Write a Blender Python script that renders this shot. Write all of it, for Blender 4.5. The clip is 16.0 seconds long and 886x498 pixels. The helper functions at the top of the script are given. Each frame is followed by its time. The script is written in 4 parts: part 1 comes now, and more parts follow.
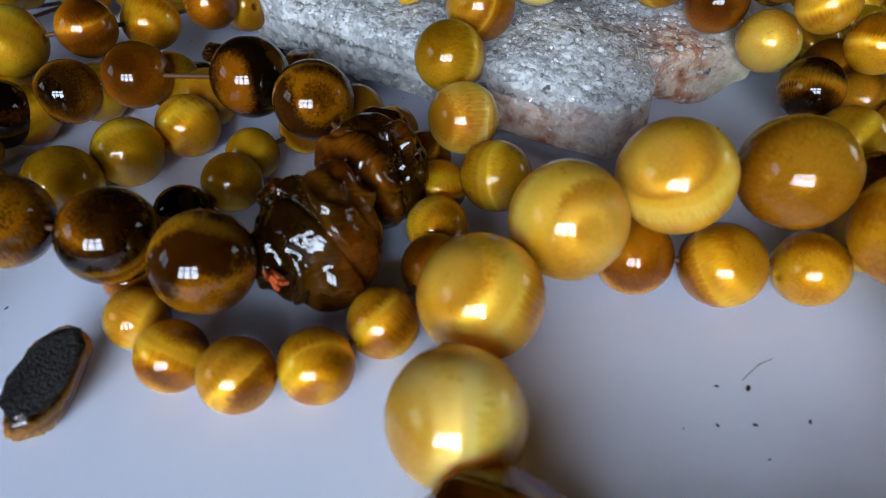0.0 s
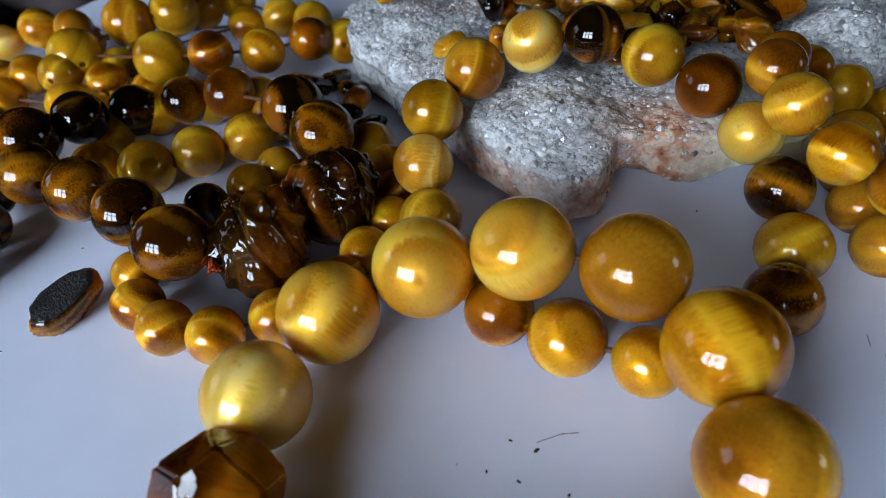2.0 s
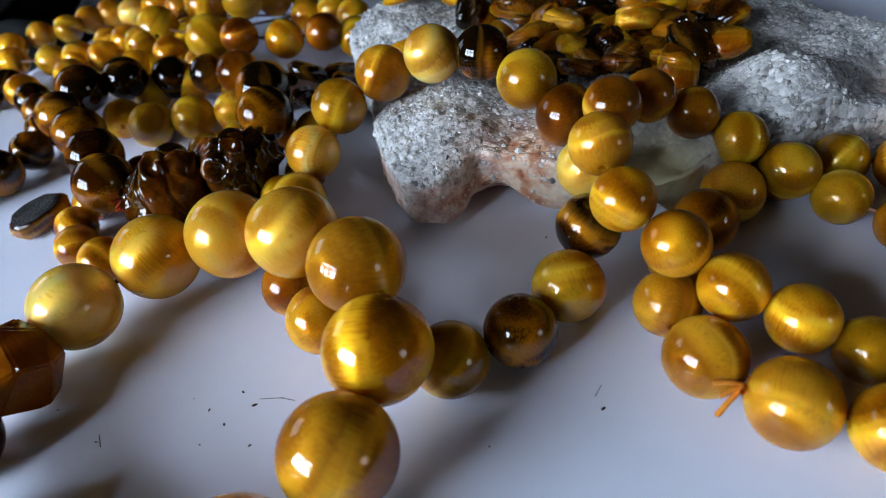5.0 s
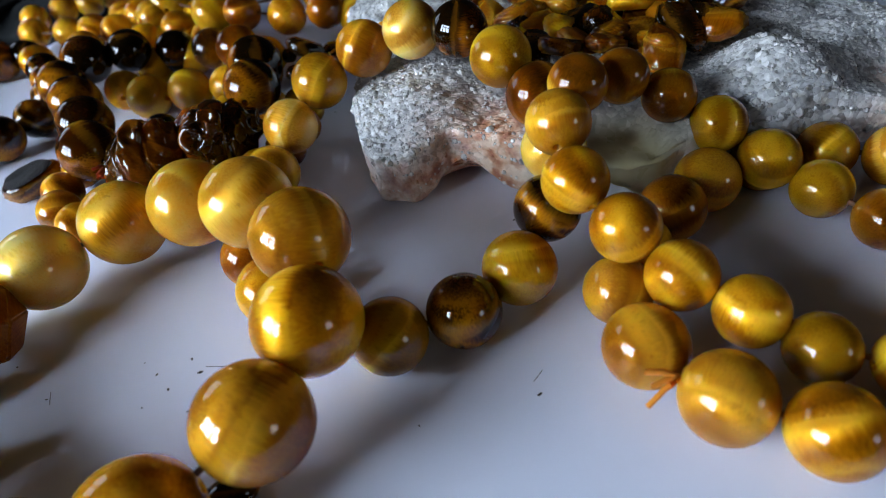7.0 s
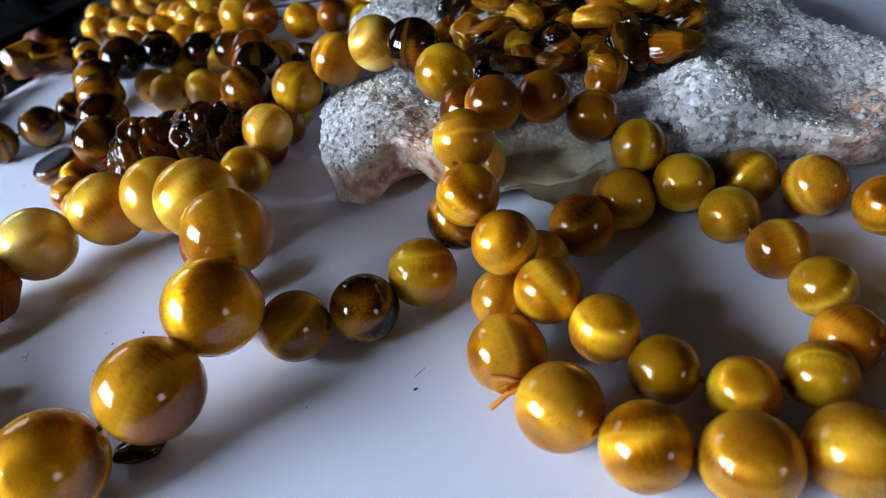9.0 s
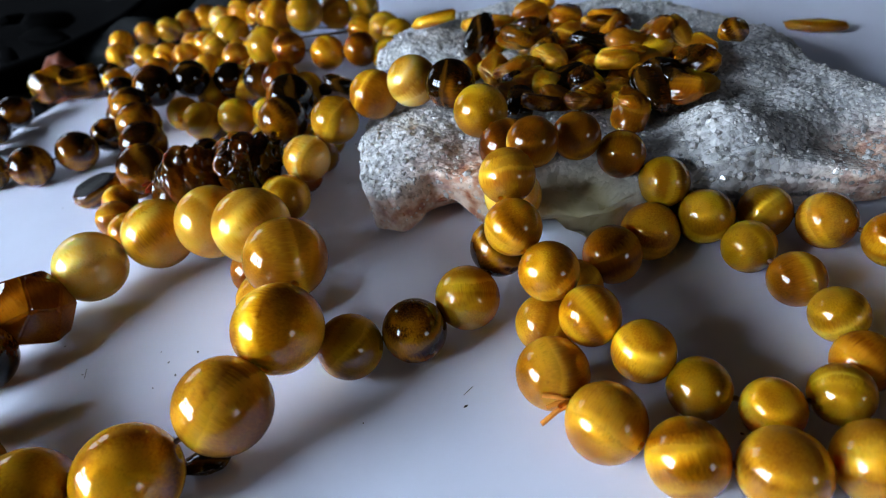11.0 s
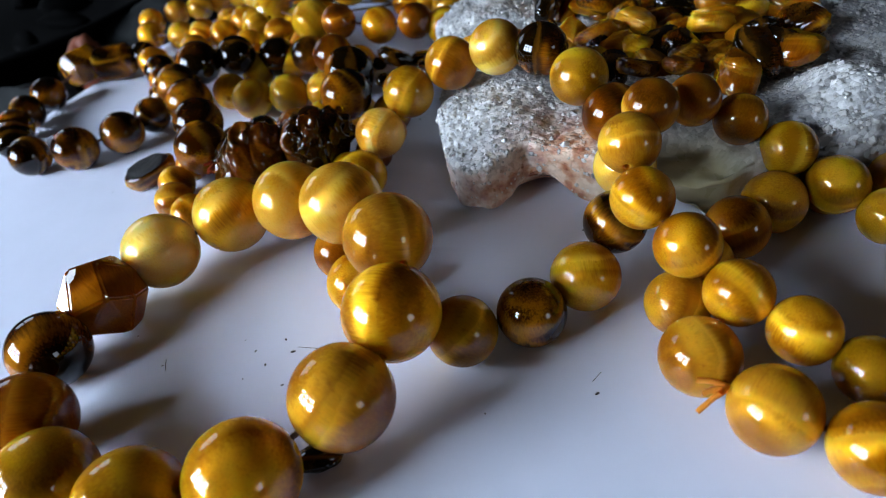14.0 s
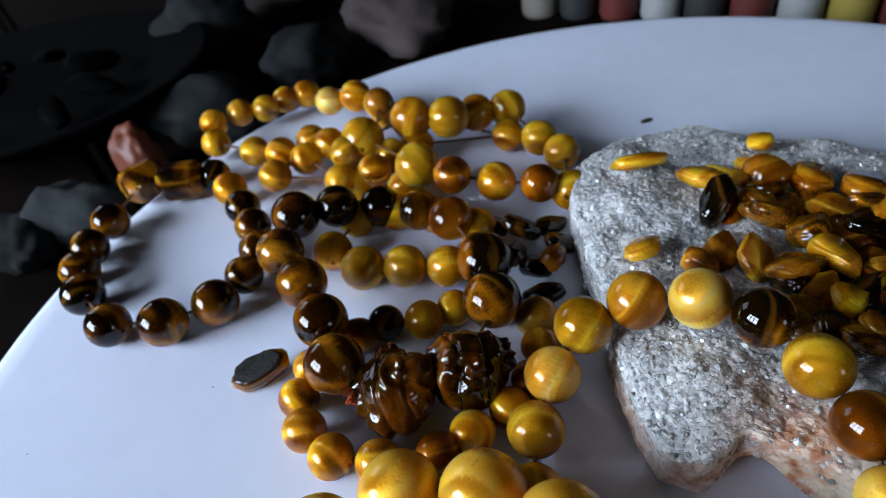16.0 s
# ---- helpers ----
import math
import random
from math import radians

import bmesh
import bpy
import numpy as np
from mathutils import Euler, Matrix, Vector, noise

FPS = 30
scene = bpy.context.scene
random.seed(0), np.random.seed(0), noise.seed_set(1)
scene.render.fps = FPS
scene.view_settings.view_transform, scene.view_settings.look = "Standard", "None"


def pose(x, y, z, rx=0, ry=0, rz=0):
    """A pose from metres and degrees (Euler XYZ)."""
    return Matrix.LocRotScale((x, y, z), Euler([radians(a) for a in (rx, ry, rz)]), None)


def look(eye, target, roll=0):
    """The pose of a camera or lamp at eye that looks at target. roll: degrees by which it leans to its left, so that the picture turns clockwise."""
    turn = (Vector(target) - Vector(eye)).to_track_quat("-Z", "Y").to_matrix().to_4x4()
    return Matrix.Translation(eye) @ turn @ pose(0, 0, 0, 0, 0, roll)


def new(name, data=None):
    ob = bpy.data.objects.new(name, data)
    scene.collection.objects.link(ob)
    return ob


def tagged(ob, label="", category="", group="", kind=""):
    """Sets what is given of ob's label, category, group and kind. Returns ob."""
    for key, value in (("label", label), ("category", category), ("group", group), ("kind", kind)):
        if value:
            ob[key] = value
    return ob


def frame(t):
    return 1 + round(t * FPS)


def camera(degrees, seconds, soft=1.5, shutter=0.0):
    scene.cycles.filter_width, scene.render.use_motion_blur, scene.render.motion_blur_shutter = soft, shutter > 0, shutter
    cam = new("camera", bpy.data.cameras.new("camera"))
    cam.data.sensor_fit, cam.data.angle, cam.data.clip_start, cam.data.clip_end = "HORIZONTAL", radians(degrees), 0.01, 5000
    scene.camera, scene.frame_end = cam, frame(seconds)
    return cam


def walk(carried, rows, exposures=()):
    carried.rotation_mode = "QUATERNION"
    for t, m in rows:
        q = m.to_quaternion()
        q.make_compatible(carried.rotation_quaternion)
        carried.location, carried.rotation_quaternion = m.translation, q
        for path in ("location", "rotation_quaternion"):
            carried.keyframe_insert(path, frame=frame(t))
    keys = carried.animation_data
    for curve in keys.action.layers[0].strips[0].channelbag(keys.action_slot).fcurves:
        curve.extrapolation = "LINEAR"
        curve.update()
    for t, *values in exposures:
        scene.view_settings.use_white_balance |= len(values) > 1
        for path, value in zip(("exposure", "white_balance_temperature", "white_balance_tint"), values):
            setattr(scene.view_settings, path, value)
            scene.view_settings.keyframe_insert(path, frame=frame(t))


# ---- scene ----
FOV = 67.96
cam = camera(FOV, 16.0, soft=1.1)
ROWS = [
    (0.0, 0.00003, 0.00032, 0.06159, 46.46, 0.56, -0.25),
    (0.5, -0.00129, -0.00282, 0.06288, 47.37, 1.21, 1.66),
    (1.0, 0.01567, -0.00237, 0.06885, 47.61, 2.74, 8.72),
    (1.5, 0.04702, 0.00297, 0.07084, 47.63, 5.21, 21.11),
    (2.0, 0.04600, 0.00058, 0.07203, 48.37, 5.70, 22.37),
    (2.5, 0.06554, 0.00876, 0.07231, 49.03, 6.85, 28.64),
    (3.0, 0.07515, 0.01224, 0.07278, 49.44, 7.57, 32.70),
    (3.5, 0.08049, 0.01549, 0.07370, 49.55, 7.94, 34.24),
    (4.0, 0.10060, 0.02678, 0.07187, 50.33, 8.68, 42.37),
    (6.5, 0.09811, 0.02453, 0.06922, 50.60, 8.78, 43.38),
    (7.0, 0.10811, 0.03462, 0.06606, 50.32, 9.06, 47.24),
    (7.5, 0.12286, 0.04769, 0.06717, 50.26, 9.85, 52.76),
    (8.0, 0.12887, 0.05138, 0.06843, 50.51, 10.30, 55.40),
    (8.5, 0.12834, 0.05177, 0.06852, 50.81, 10.60, 55.35),
    (9.0, 0.12806, 0.05134, 0.06828, 50.93, 10.83, 55.09),
    (9.5, 0.12941, 0.05035, 0.07282, 51.05, 11.17, 55.03),
    (12.0, 0.12545, 0.03693, 0.07575, 53.39, 8.91, 54.42),
    (12.5, 0.12404, 0.03614, 0.07107, 53.06, 9.26, 55.33),
    (13.0, 0.12299, 0.04030, 0.06960, 52.22, 10.28, 56.09),
    (13.5, 0.12139, 0.03966, 0.06903, 51.84, 10.85, 56.33),
    (14.0, 0.11306, 0.03083, 0.07238, 51.26, 10.46, 54.00),
    (14.5, 0.10791, 0.02705, 0.07188, 51.33, 9.62, 54.01),
    (15.0, 0.10391, 0.02722, 0.08210, 51.10, 8.60, 54.14),
    (15.5, 0.08679, 0.02510, 0.09122, 51.29, 7.53, 54.42),
    (16.0, 0.05956, 0.02814, 0.10359, 50.99, 6.79, 53.47),
]
walk(cam, [(t, pose(x, y, z, rx, ry, rz)) for t, x, y, z, rx, ry, rz in ROWS], exposures=[(0.0, -0.3), (0.5, -0.34), (2.5, -0.27), (4.0, -0.06), (7.0, -0.02), (8.0, 0.24), (9.5, 0.24), (12.0, 0.18), (13.5, 0.18), (14.5, 0.02), (15.5, -0.08), (16.0, -0.02)])
cam.data.dof.use_dof = True
cam.data.dof.focus_distance = 0.103
cam.data.dof.aperture_fstop = 28.0

MM = 0.001

# ---- light: overcast sky outside, two window openings ----
world = bpy.data.worlds.new("sky")
scene.world = world
world.use_nodes = True
wn = world.node_tree.nodes
sky = wn.new("ShaderNodeTexSky")
sky.sky_type = "NISHITA"
sky.sun_disc = False
sky.sun_elevation = radians(40)
sky.sun_rotation = radians(190)
world.node_tree.links.new(sky.outputs[0], wn["Background"].inputs[0])
wn["Background"].inputs[1].default_value = 0.1


def window_lamp(name, eye, target, w, h, watts, color):
    data = bpy.data.lights.new(name, "AREA")
    data.shape, data.size, data.size_y = "RECTANGLE", w, h
    data.energy, data.color = watts, color
    ob = new(name, data)
    ob.matrix_world = look(eye, target)
    return ob


# unseen room shell, added to block the sky: inside x -1.5..1.7, y -0.76..1.9, z -0.75..1.6
X0, X1, Y0, Y1, Z0, Z1 = -1.5, 1.7, -0.76, 1.9, -0.75, 1.6
WIN_A = (-0.575, 0.095, 0.157, 0.591)      # opening in the south wall: x0, x1, z0, z1
WIN_C = (-0.70, -0.02, 0.34, 0.92)     # opening in the west wall: y0, y1, z0, z1
WIN_B = (0.30, 0.75, 0.20, 0.65)       # opening in the east wall: y0, y1, z0, z1
window_lamp("window_light", (-0.24, Y0 - 0.06, 0.374), (-0.24, 1, 0.374), 0.67, 0.434, 32, (0.66, 0.80, 1.0))
window_lamp("west_window_light", (X0 - 0.06, -0.36, 0.63), (0, -0.36, 0.63), 0.68, 0.58, 3.2, (0.70, 0.81, 1.0))
window_lamp("side_window_light", (X1 + 0.06, 0.52, 0.42), (0, 0.52, 0.42), 0.45, 0.45, 2.0, (0.78, 0.86, 1.0))


# ---- materials ----
def nodes_of(name):
    m = bpy.data.materials.new(name)
    m.use_nodes = True
    nt = m.node_tree
    return m, nt, nt.nodes["Principled BSDF"]


def node(nt, kind, **kw):
    n = nt.nodes.new(kind)
    for k, v in kw.items():
        n.inputs[k].default_value = v
    return n


def ramp(nt, fac, stops):
    r = nt.nodes.new("ShaderNodeValToRGB")
    el = r.color_ramp.elements
    while len(el) < len(stops):
        el.new(0.5)
    for e, (p, c) in zip(el, stops):
        e.position, e.color = p, (*c, 1)
    nt.links.new(fac, r.inputs[0])
    return r.outputs[0]


def math_node(nt, op, a, b):
    n = nt.nodes.new("ShaderNodeMath")
    n.operation = op
    for s, v in zip(n.inputs, (a, b)):
        if isinstance(v, (int, float)):
            s.default_value = v
        else:
            nt.links.new(v, s)
    return n.outputs[0]


def mixed(nt, fac, a, b, blend="MIX"):
    n = nt.nodes.new("ShaderNodeMix")
    n.data_type, n.blend_type = "RGBA", blend
    for s, v in zip((n.inputs[0], n.inputs[6], n.inputs[7]), (fac, a, b)):
        if isinstance(v, (int, float)):
            s.default_value = v
        elif isinstance(v, tuple):
            s.default_value = (*v, 1)
        else:
            nt.links.new(v, s)
    return n.outputs[2]


def tiger_eye(name, stops, bands=2.2, metal=0.1, rough=0.38, aniso=0.92, fibre=0.7, sub=0.8, gain=1.18, contrast=1.1, blue=0.42, glint=0.55, silk=0.14):
    """Polished tiger's eye: wavy bands across silky parallel fibres under a glassy polish."""
    m, nt, p = nodes_of(name)
    lk = nt.links
    co = nt.nodes.new("ShaderNodeTexCoord").outputs["Object"]
    rnd = nt.nodes.new("ShaderNodeObjectInfo").outputs["Random"]
    shift = math_node(nt, "MULTIPLY", rnd, 37.0)
    turn = nt.nodes.new("ShaderNodeCombineXYZ")
    lk.new(math_node(nt, "MULTIPLY", rnd, 1.4), turn.inputs[2])
    lk.new(math_node(nt, "MULTIPLY", rnd, 5.0), turn.inputs[1])
    rot = node(nt, "ShaderNodeMapping")
    lk.new(co, rot.inputs[0])
    lk.new(turn.outputs[0], rot.inputs["Rotation"])
    mp = node(nt, "ShaderNodeMapping", Scale=(0.3, 1.0, 0.4))
    lk.new(rot.outputs[0], mp.inputs[0])
    band = nt.nodes.new("ShaderNodeTexNoise")
    band.noise_dimensions = "4D"
    lk.new(mp.outputs[0], band.inputs["Vector"])
    lk.new(shift, band.inputs["W"])
    band.inputs["Scale"].default_value = bands * 0.62
    band.inputs["Detail"].default_value = 1.2
    band.inputs["Distortion"].default_value = 0.12
    mp2 = node(nt, "ShaderNodeMapping", Scale=(22.0, 1.2, 22.0))
    lk.new(rot.outputs[0], mp2.inputs[0])
    fib = nt.nodes.new("ShaderNodeTexNoise")
    fib.noise_dimensions = "4D"
    lk.new(mp2.outputs[0], fib.inputs["Vector"])
    lk.new(shift, fib.inputs["W"])
    fib.inputs["Scale"].default_value = 0.9
    fib.inputs["Detail"].default_value = 4.0
    wide = math_node(nt, "MULTIPLY", math_node(nt, "SUBTRACT", band.outputs[0], 0.5), contrast)
    base = math_node(nt, "ADD", math_node(nt, "ADD", wide, 0.5), math_node(nt, "MULTIPLY", math_node(nt, "SUBTRACT", fib.outputs[0], 0.5), fibre * 0.35))
    base = math_node(nt, "ADD", base, math_node(nt, "MULTIPLY", math_node(nt, "SUBTRACT", rnd, 0.5), 0.08))
    toned = []
    for q, c in stops:
        k = min(gain, 0.9 / c[0])
        toned.append((q, (c[0] * k * 1.02, c[1] * k * 0.97, c[2] * k * blue * 1.2)))
    col = ramp(nt, base, toned)
    # one bright silky sheen band painted into the colour across the stone, darker behind it
    wav = nt.nodes.new("ShaderNodeTexNoise")
    wav.noise_dimensions = "4D"
    lk.new(mp.outputs[0], wav.inputs["Vector"])
    lk.new(math_node(nt, "ADD", shift, 11.0), wav.inputs["W"])
    wav.inputs["Scale"].default_value = 1.3
    wav.inputs["Detail"].default_value = 1.0
    xyz = nt.nodes.new("ShaderNodeSeparateXYZ")
    lk.new(rot.outputs[0], xyz.inputs[0])
    across = math_node(nt, "ADD", math_node(nt, "MULTIPLY", xyz.outputs[1], 0.42), math_node(nt, "MULTIPLY", math_node(nt, "SUBTRACT", wav.outputs[0], 0.5), 0.5))
    across = math_node(nt, "ADD", across, math_node(nt, "MULTIPLY", math_node(nt, "SUBTRACT", fib.outputs[0], 0.5), 0.09))
    across = math_node(nt, "ADD", across, math_node(nt, "ADD", 0.36, math_node(nt, "MULTIPLY", math_node(nt, "FRACT", math_node(nt, "MULTIPLY", rnd, 7.31), 0.0), 0.28)))
    shade = ramp(nt, across, [(0.0, (0.55, 0.46, 0.4)), (0.36, (0.78, 0.70, 0.62)), (0.50, (1, 1, 1)), (0.62, (0.9, 0.86, 0.8)), (0.68, (0.6, 0.5, 0.42)), (1.0, (0.85, 0.8, 0.75))])
    col = mixed(nt, 1.0, col, shade, "MULTIPLY")
    sheen_band = ramp(nt, across, [(0.40, (0, 0, 0)), (0.475, (0.9, 0.9, 0.9)), (0.50, (1, 1, 1)), (0.515, (0.25, 0.25, 0.25)), (0.58, (0, 0, 0))])
    top = max((c for q, c in stops), key=sum)
    lift = min(1.25 * gain, 0.92 / top[0])
    bright = tuple(k * lift for k in top)
    col = mixed(nt, math_node(nt, "MULTIPLY", sheen_band, glint), col, bright)
    vor = node(nt, "ShaderNodeTexNoise", Scale=7.0, Detail=3.0)
    lk.new(co, vor.inputs["Vector"])
    fleck = ramp(nt, vor.outputs[0], [(0.0, (1, 1, 1)), (0.64, (1, 1, 1)), (0.74, (0.5, 0.33, 0.2))])
    col = mixed(nt, 0.4, col, fleck, "MULTIPLY")
    lk.new(col, p.inputs["Base Color"])
    # silk: light spreads across the fibres, so a band runs over the stone and shifts with the view
    p.inputs["Metallic"].default_value = metal + silk
    p.inputs["Roughness"].default_value = rough
    p.inputs["Anisotropic"].default_value = aniso
    p.inputs["Anisotropic Rotation"].default_value = 0.25
    p.inputs["Specular IOR Level"].default_value = 0.0
    along = nt.nodes.new("ShaderNodeMapping")
    along.vector_type = "TEXTURE"
    along.inputs[0].default_value = (0, 1, 0)
    lk.new(turn.outputs[0], along.inputs["Rotation"])
    tan = nt.nodes.new("ShaderNodeVectorTransform")
    tan.vector_type, tan.convert_from, tan.convert_to = "VECTOR", "OBJECT", "WORLD"
    lk.new(along.outputs[0], tan.inputs[0])
    lk.new(tan.outputs[0], p.inputs["Tangent"])
    p.inputs["Coat Weight"].default_value = 0.85
    p.inputs["Coat Roughness"].default_value = 0.012
    p.inputs["Coat IOR"].default_value = 1.52
    p.inputs["Subsurface Weight"].default_value = sub
    p.inputs["IOR"].default_value = 1.54
    p.inputs["Subsurface Radius"].default_value = (1.0, 0.55, 0.06)
    p.inputs["Subsurface Scale"].default_value = 0.006
    return m


STONE = {
    "pale": tiger_eye("pale_tiger_eye", [(0.26, (0.42, 0.20, 0.012)), (0.38, (0.70, 0.44, 0.06)), (0.50, (0.94, 0.71, 0.22)), (0.62, (0.80, 0.53, 0.08)), (0.78, (0.42, 0.20, 0.010))], 1.5, 0.10, gain=1.3, blue=0.7, contrast=1.4),
    "silk": tiger_eye("silky_gold_tiger_eye", [(0.20, (0.20, 0.07, 0.004)), (0.36, (0.56, 0.29, 0.016)), (0.50, (0.86, 0.545, 0.085)), (0.60, (0.58, 0.30, 0.016)), (0.78, (0.20, 0.065, 0.003))], 1.6, 0.12, gain=1.4, contrast=1.5, blue=0.6),
    "gold": tiger_eye("golden_tiger_eye", [(0.20, (0.10, 0.032, 0.002)), (0.36, (0.40, 0.17, 0.006)), (0.50, (0.66, 0.36, 0.022)), (0.60, (0.42, 0.17, 0.006)), (0.78, (0.14, 0.042, 0.003))], 1.7, 0.13, gain=1.3, contrast=1.25),
    "honey": tiger_eye("honey_tiger_eye", [(0.20, (0.09, 0.028, 0.002)), (0.38, (0.26, 0.098, 0.005)), (0.52, (0.40, 0.185, 0.010)), (0.61, (0.56, 0.30, 0.020)), (0.75, (0.22, 0.078, 0.004))], 1.4, 0.08, gain=1.3, contrast=1.15, blue=0.6),
    "olive": tiger_eye("olive_gold_tiger_eye", [(0.20, (0.10, 0.045, 0.003)), (0.38, (0.26, 0.135, 0.006)), (0.54, (0.45, 0.265, 0.018)), (0.68, (0.24, 0.11, 0.004))], 1.5, 0.08, gain=1.45, contrast=1.15),
    "amber": tiger_eye("amber_brown_tiger_eye", [(0.22, (0.030, 0.008, 0.001)), (0.42, (0.13, 0.036, 0.003)), (0.54, (0.27, 0.085, 0.005)), (0.68, (0.50, 0.20, 0.010))], 1.8, 0.04, gain=1.05),
    "stripe": tiger_eye("striped_brown_tiger_eye", [(0.28, (0.004, 0.002, 0.001)), (0.44, (0.03, 0.010, 0.002)), (0.53, (0.16, 0.055, 0.004)), (0.60, (0.38, 0.16, 0.009)), (0.69, (0.05, 0.014, 0.002))], 1.7, 0.04, contrast=1.4, glint=0.35, gain=1.0),
    "dark": tiger_eye("dark_brown_tiger_eye", [(0.30, (0.003, 0.002, 0.001)), (0.54, (0.007, 0.003, 0.001)), (0.62, (0.05, 0.014, 0.002)), (0.74, (0.28, 0.10, 0.006))], 1.6, 0.0, contrast=1.5, sub=0.2, glint=0.2, silk=0.05),
}
STONE["facet"] = tiger_eye("amber_nugget", [(0.28, (0.05, 0.012, 0.001)), (0.48, (0.20, 0.055, 0.004)), (0.68, (0.44, 0.15, 0.012))], 1.9, 0.0, contrast=1.5, glint=0.1, silk=0.0, gain=0.9)
STONE["barrel"] = STONE["stripe"]


def plain(name, color, rough, metal=0.0, grain=0.0, scale=40.0, coat=0.0, bump=0.0, dist=0.001):
    m, nt, p = nodes_of(name)
    co = nt.nodes.new("ShaderNodeTexCoord").outputs["Object"]
    a = node(nt, "ShaderNodeTexNoise", Scale=scale, Detail=5.0)
    bb = node(nt, "ShaderNodeTexNoise", Scale=scale * 0.13, Detail=3.0)
    nt.links.new(co, a.inputs["Vector"])
    nt.links.new(co, bb.inputs["Vector"])
    v = math_node(nt, "ADD", math_node(nt, "MULTIPLY", a.outputs[0], 0.5), math_node(nt, "MULTIPLY", bb.outputs[0], 0.5))
    lo = tuple(c * (1 - grain) for c in color)
    hi = tuple(min(1, c * (1 + grain)) for c in color)
    nt.links.new(ramp(nt, v, [(0.35, lo), (0.65, hi)]), p.inputs["Base Color"])
    p.inputs["Roughness"].default_value = rough
    p.inputs["Metallic"].default_value = metal
    p.inputs["Coat Weight"].default_value = coat
    if bump:
        bp = node(nt, "ShaderNodeBump", Strength=bump, Distance=dist)
        nt.links.new(a.outputs[0], bp.inputs["Height"])
        nt.links.new(bp.outputs[0], p.inputs["Normal"])
    return m


TRAY_WHITE = plain("white_enamel", (0.75, 0.78, 0.90), 0.55, grain=0.03, scale=90, bump=0.04, dist=0.0003)
TRAY_WHITE.node_tree.nodes["Principled BSDF"].inputs["Specular IOR Level"].default_value = 0.22
THREAD = plain("brown_thread", (0.10, 0.035, 0.008), 0.6, grain=0.2, scale=900)
CORD = plain("orange_cord", (0.75, 0.26, 0.02), 0.6, grain=0.2, scale=900)
RED_CORD = plain("red_orange_cord", (0.62, 0.10, 0.02), 0.6, grain=0.25, scale=900)
# wood almost black: the lack of light around the tray is in its colour
DIM_WOOD = plain("dimmed_dark_wood", (0.005, 0.003, 0.002), 0.8, grain=0.5, scale=30, bump=0.3)
# shell colour kept very dark to hold down bounced fill light
DARK_SHELL = plain("dark_shell", (0.020, 0.016, 0.013), 0.85, grain=0.2, scale=9)
CHALK = plain("chalky_break", (0.62, 0.58, 0.55), 0.75, grain=0.35, scale=3.0, bump=0.15, dist=0.02)
SPECK = plain("dark_speck", (0.02, 0.016, 0.014), 0.8)


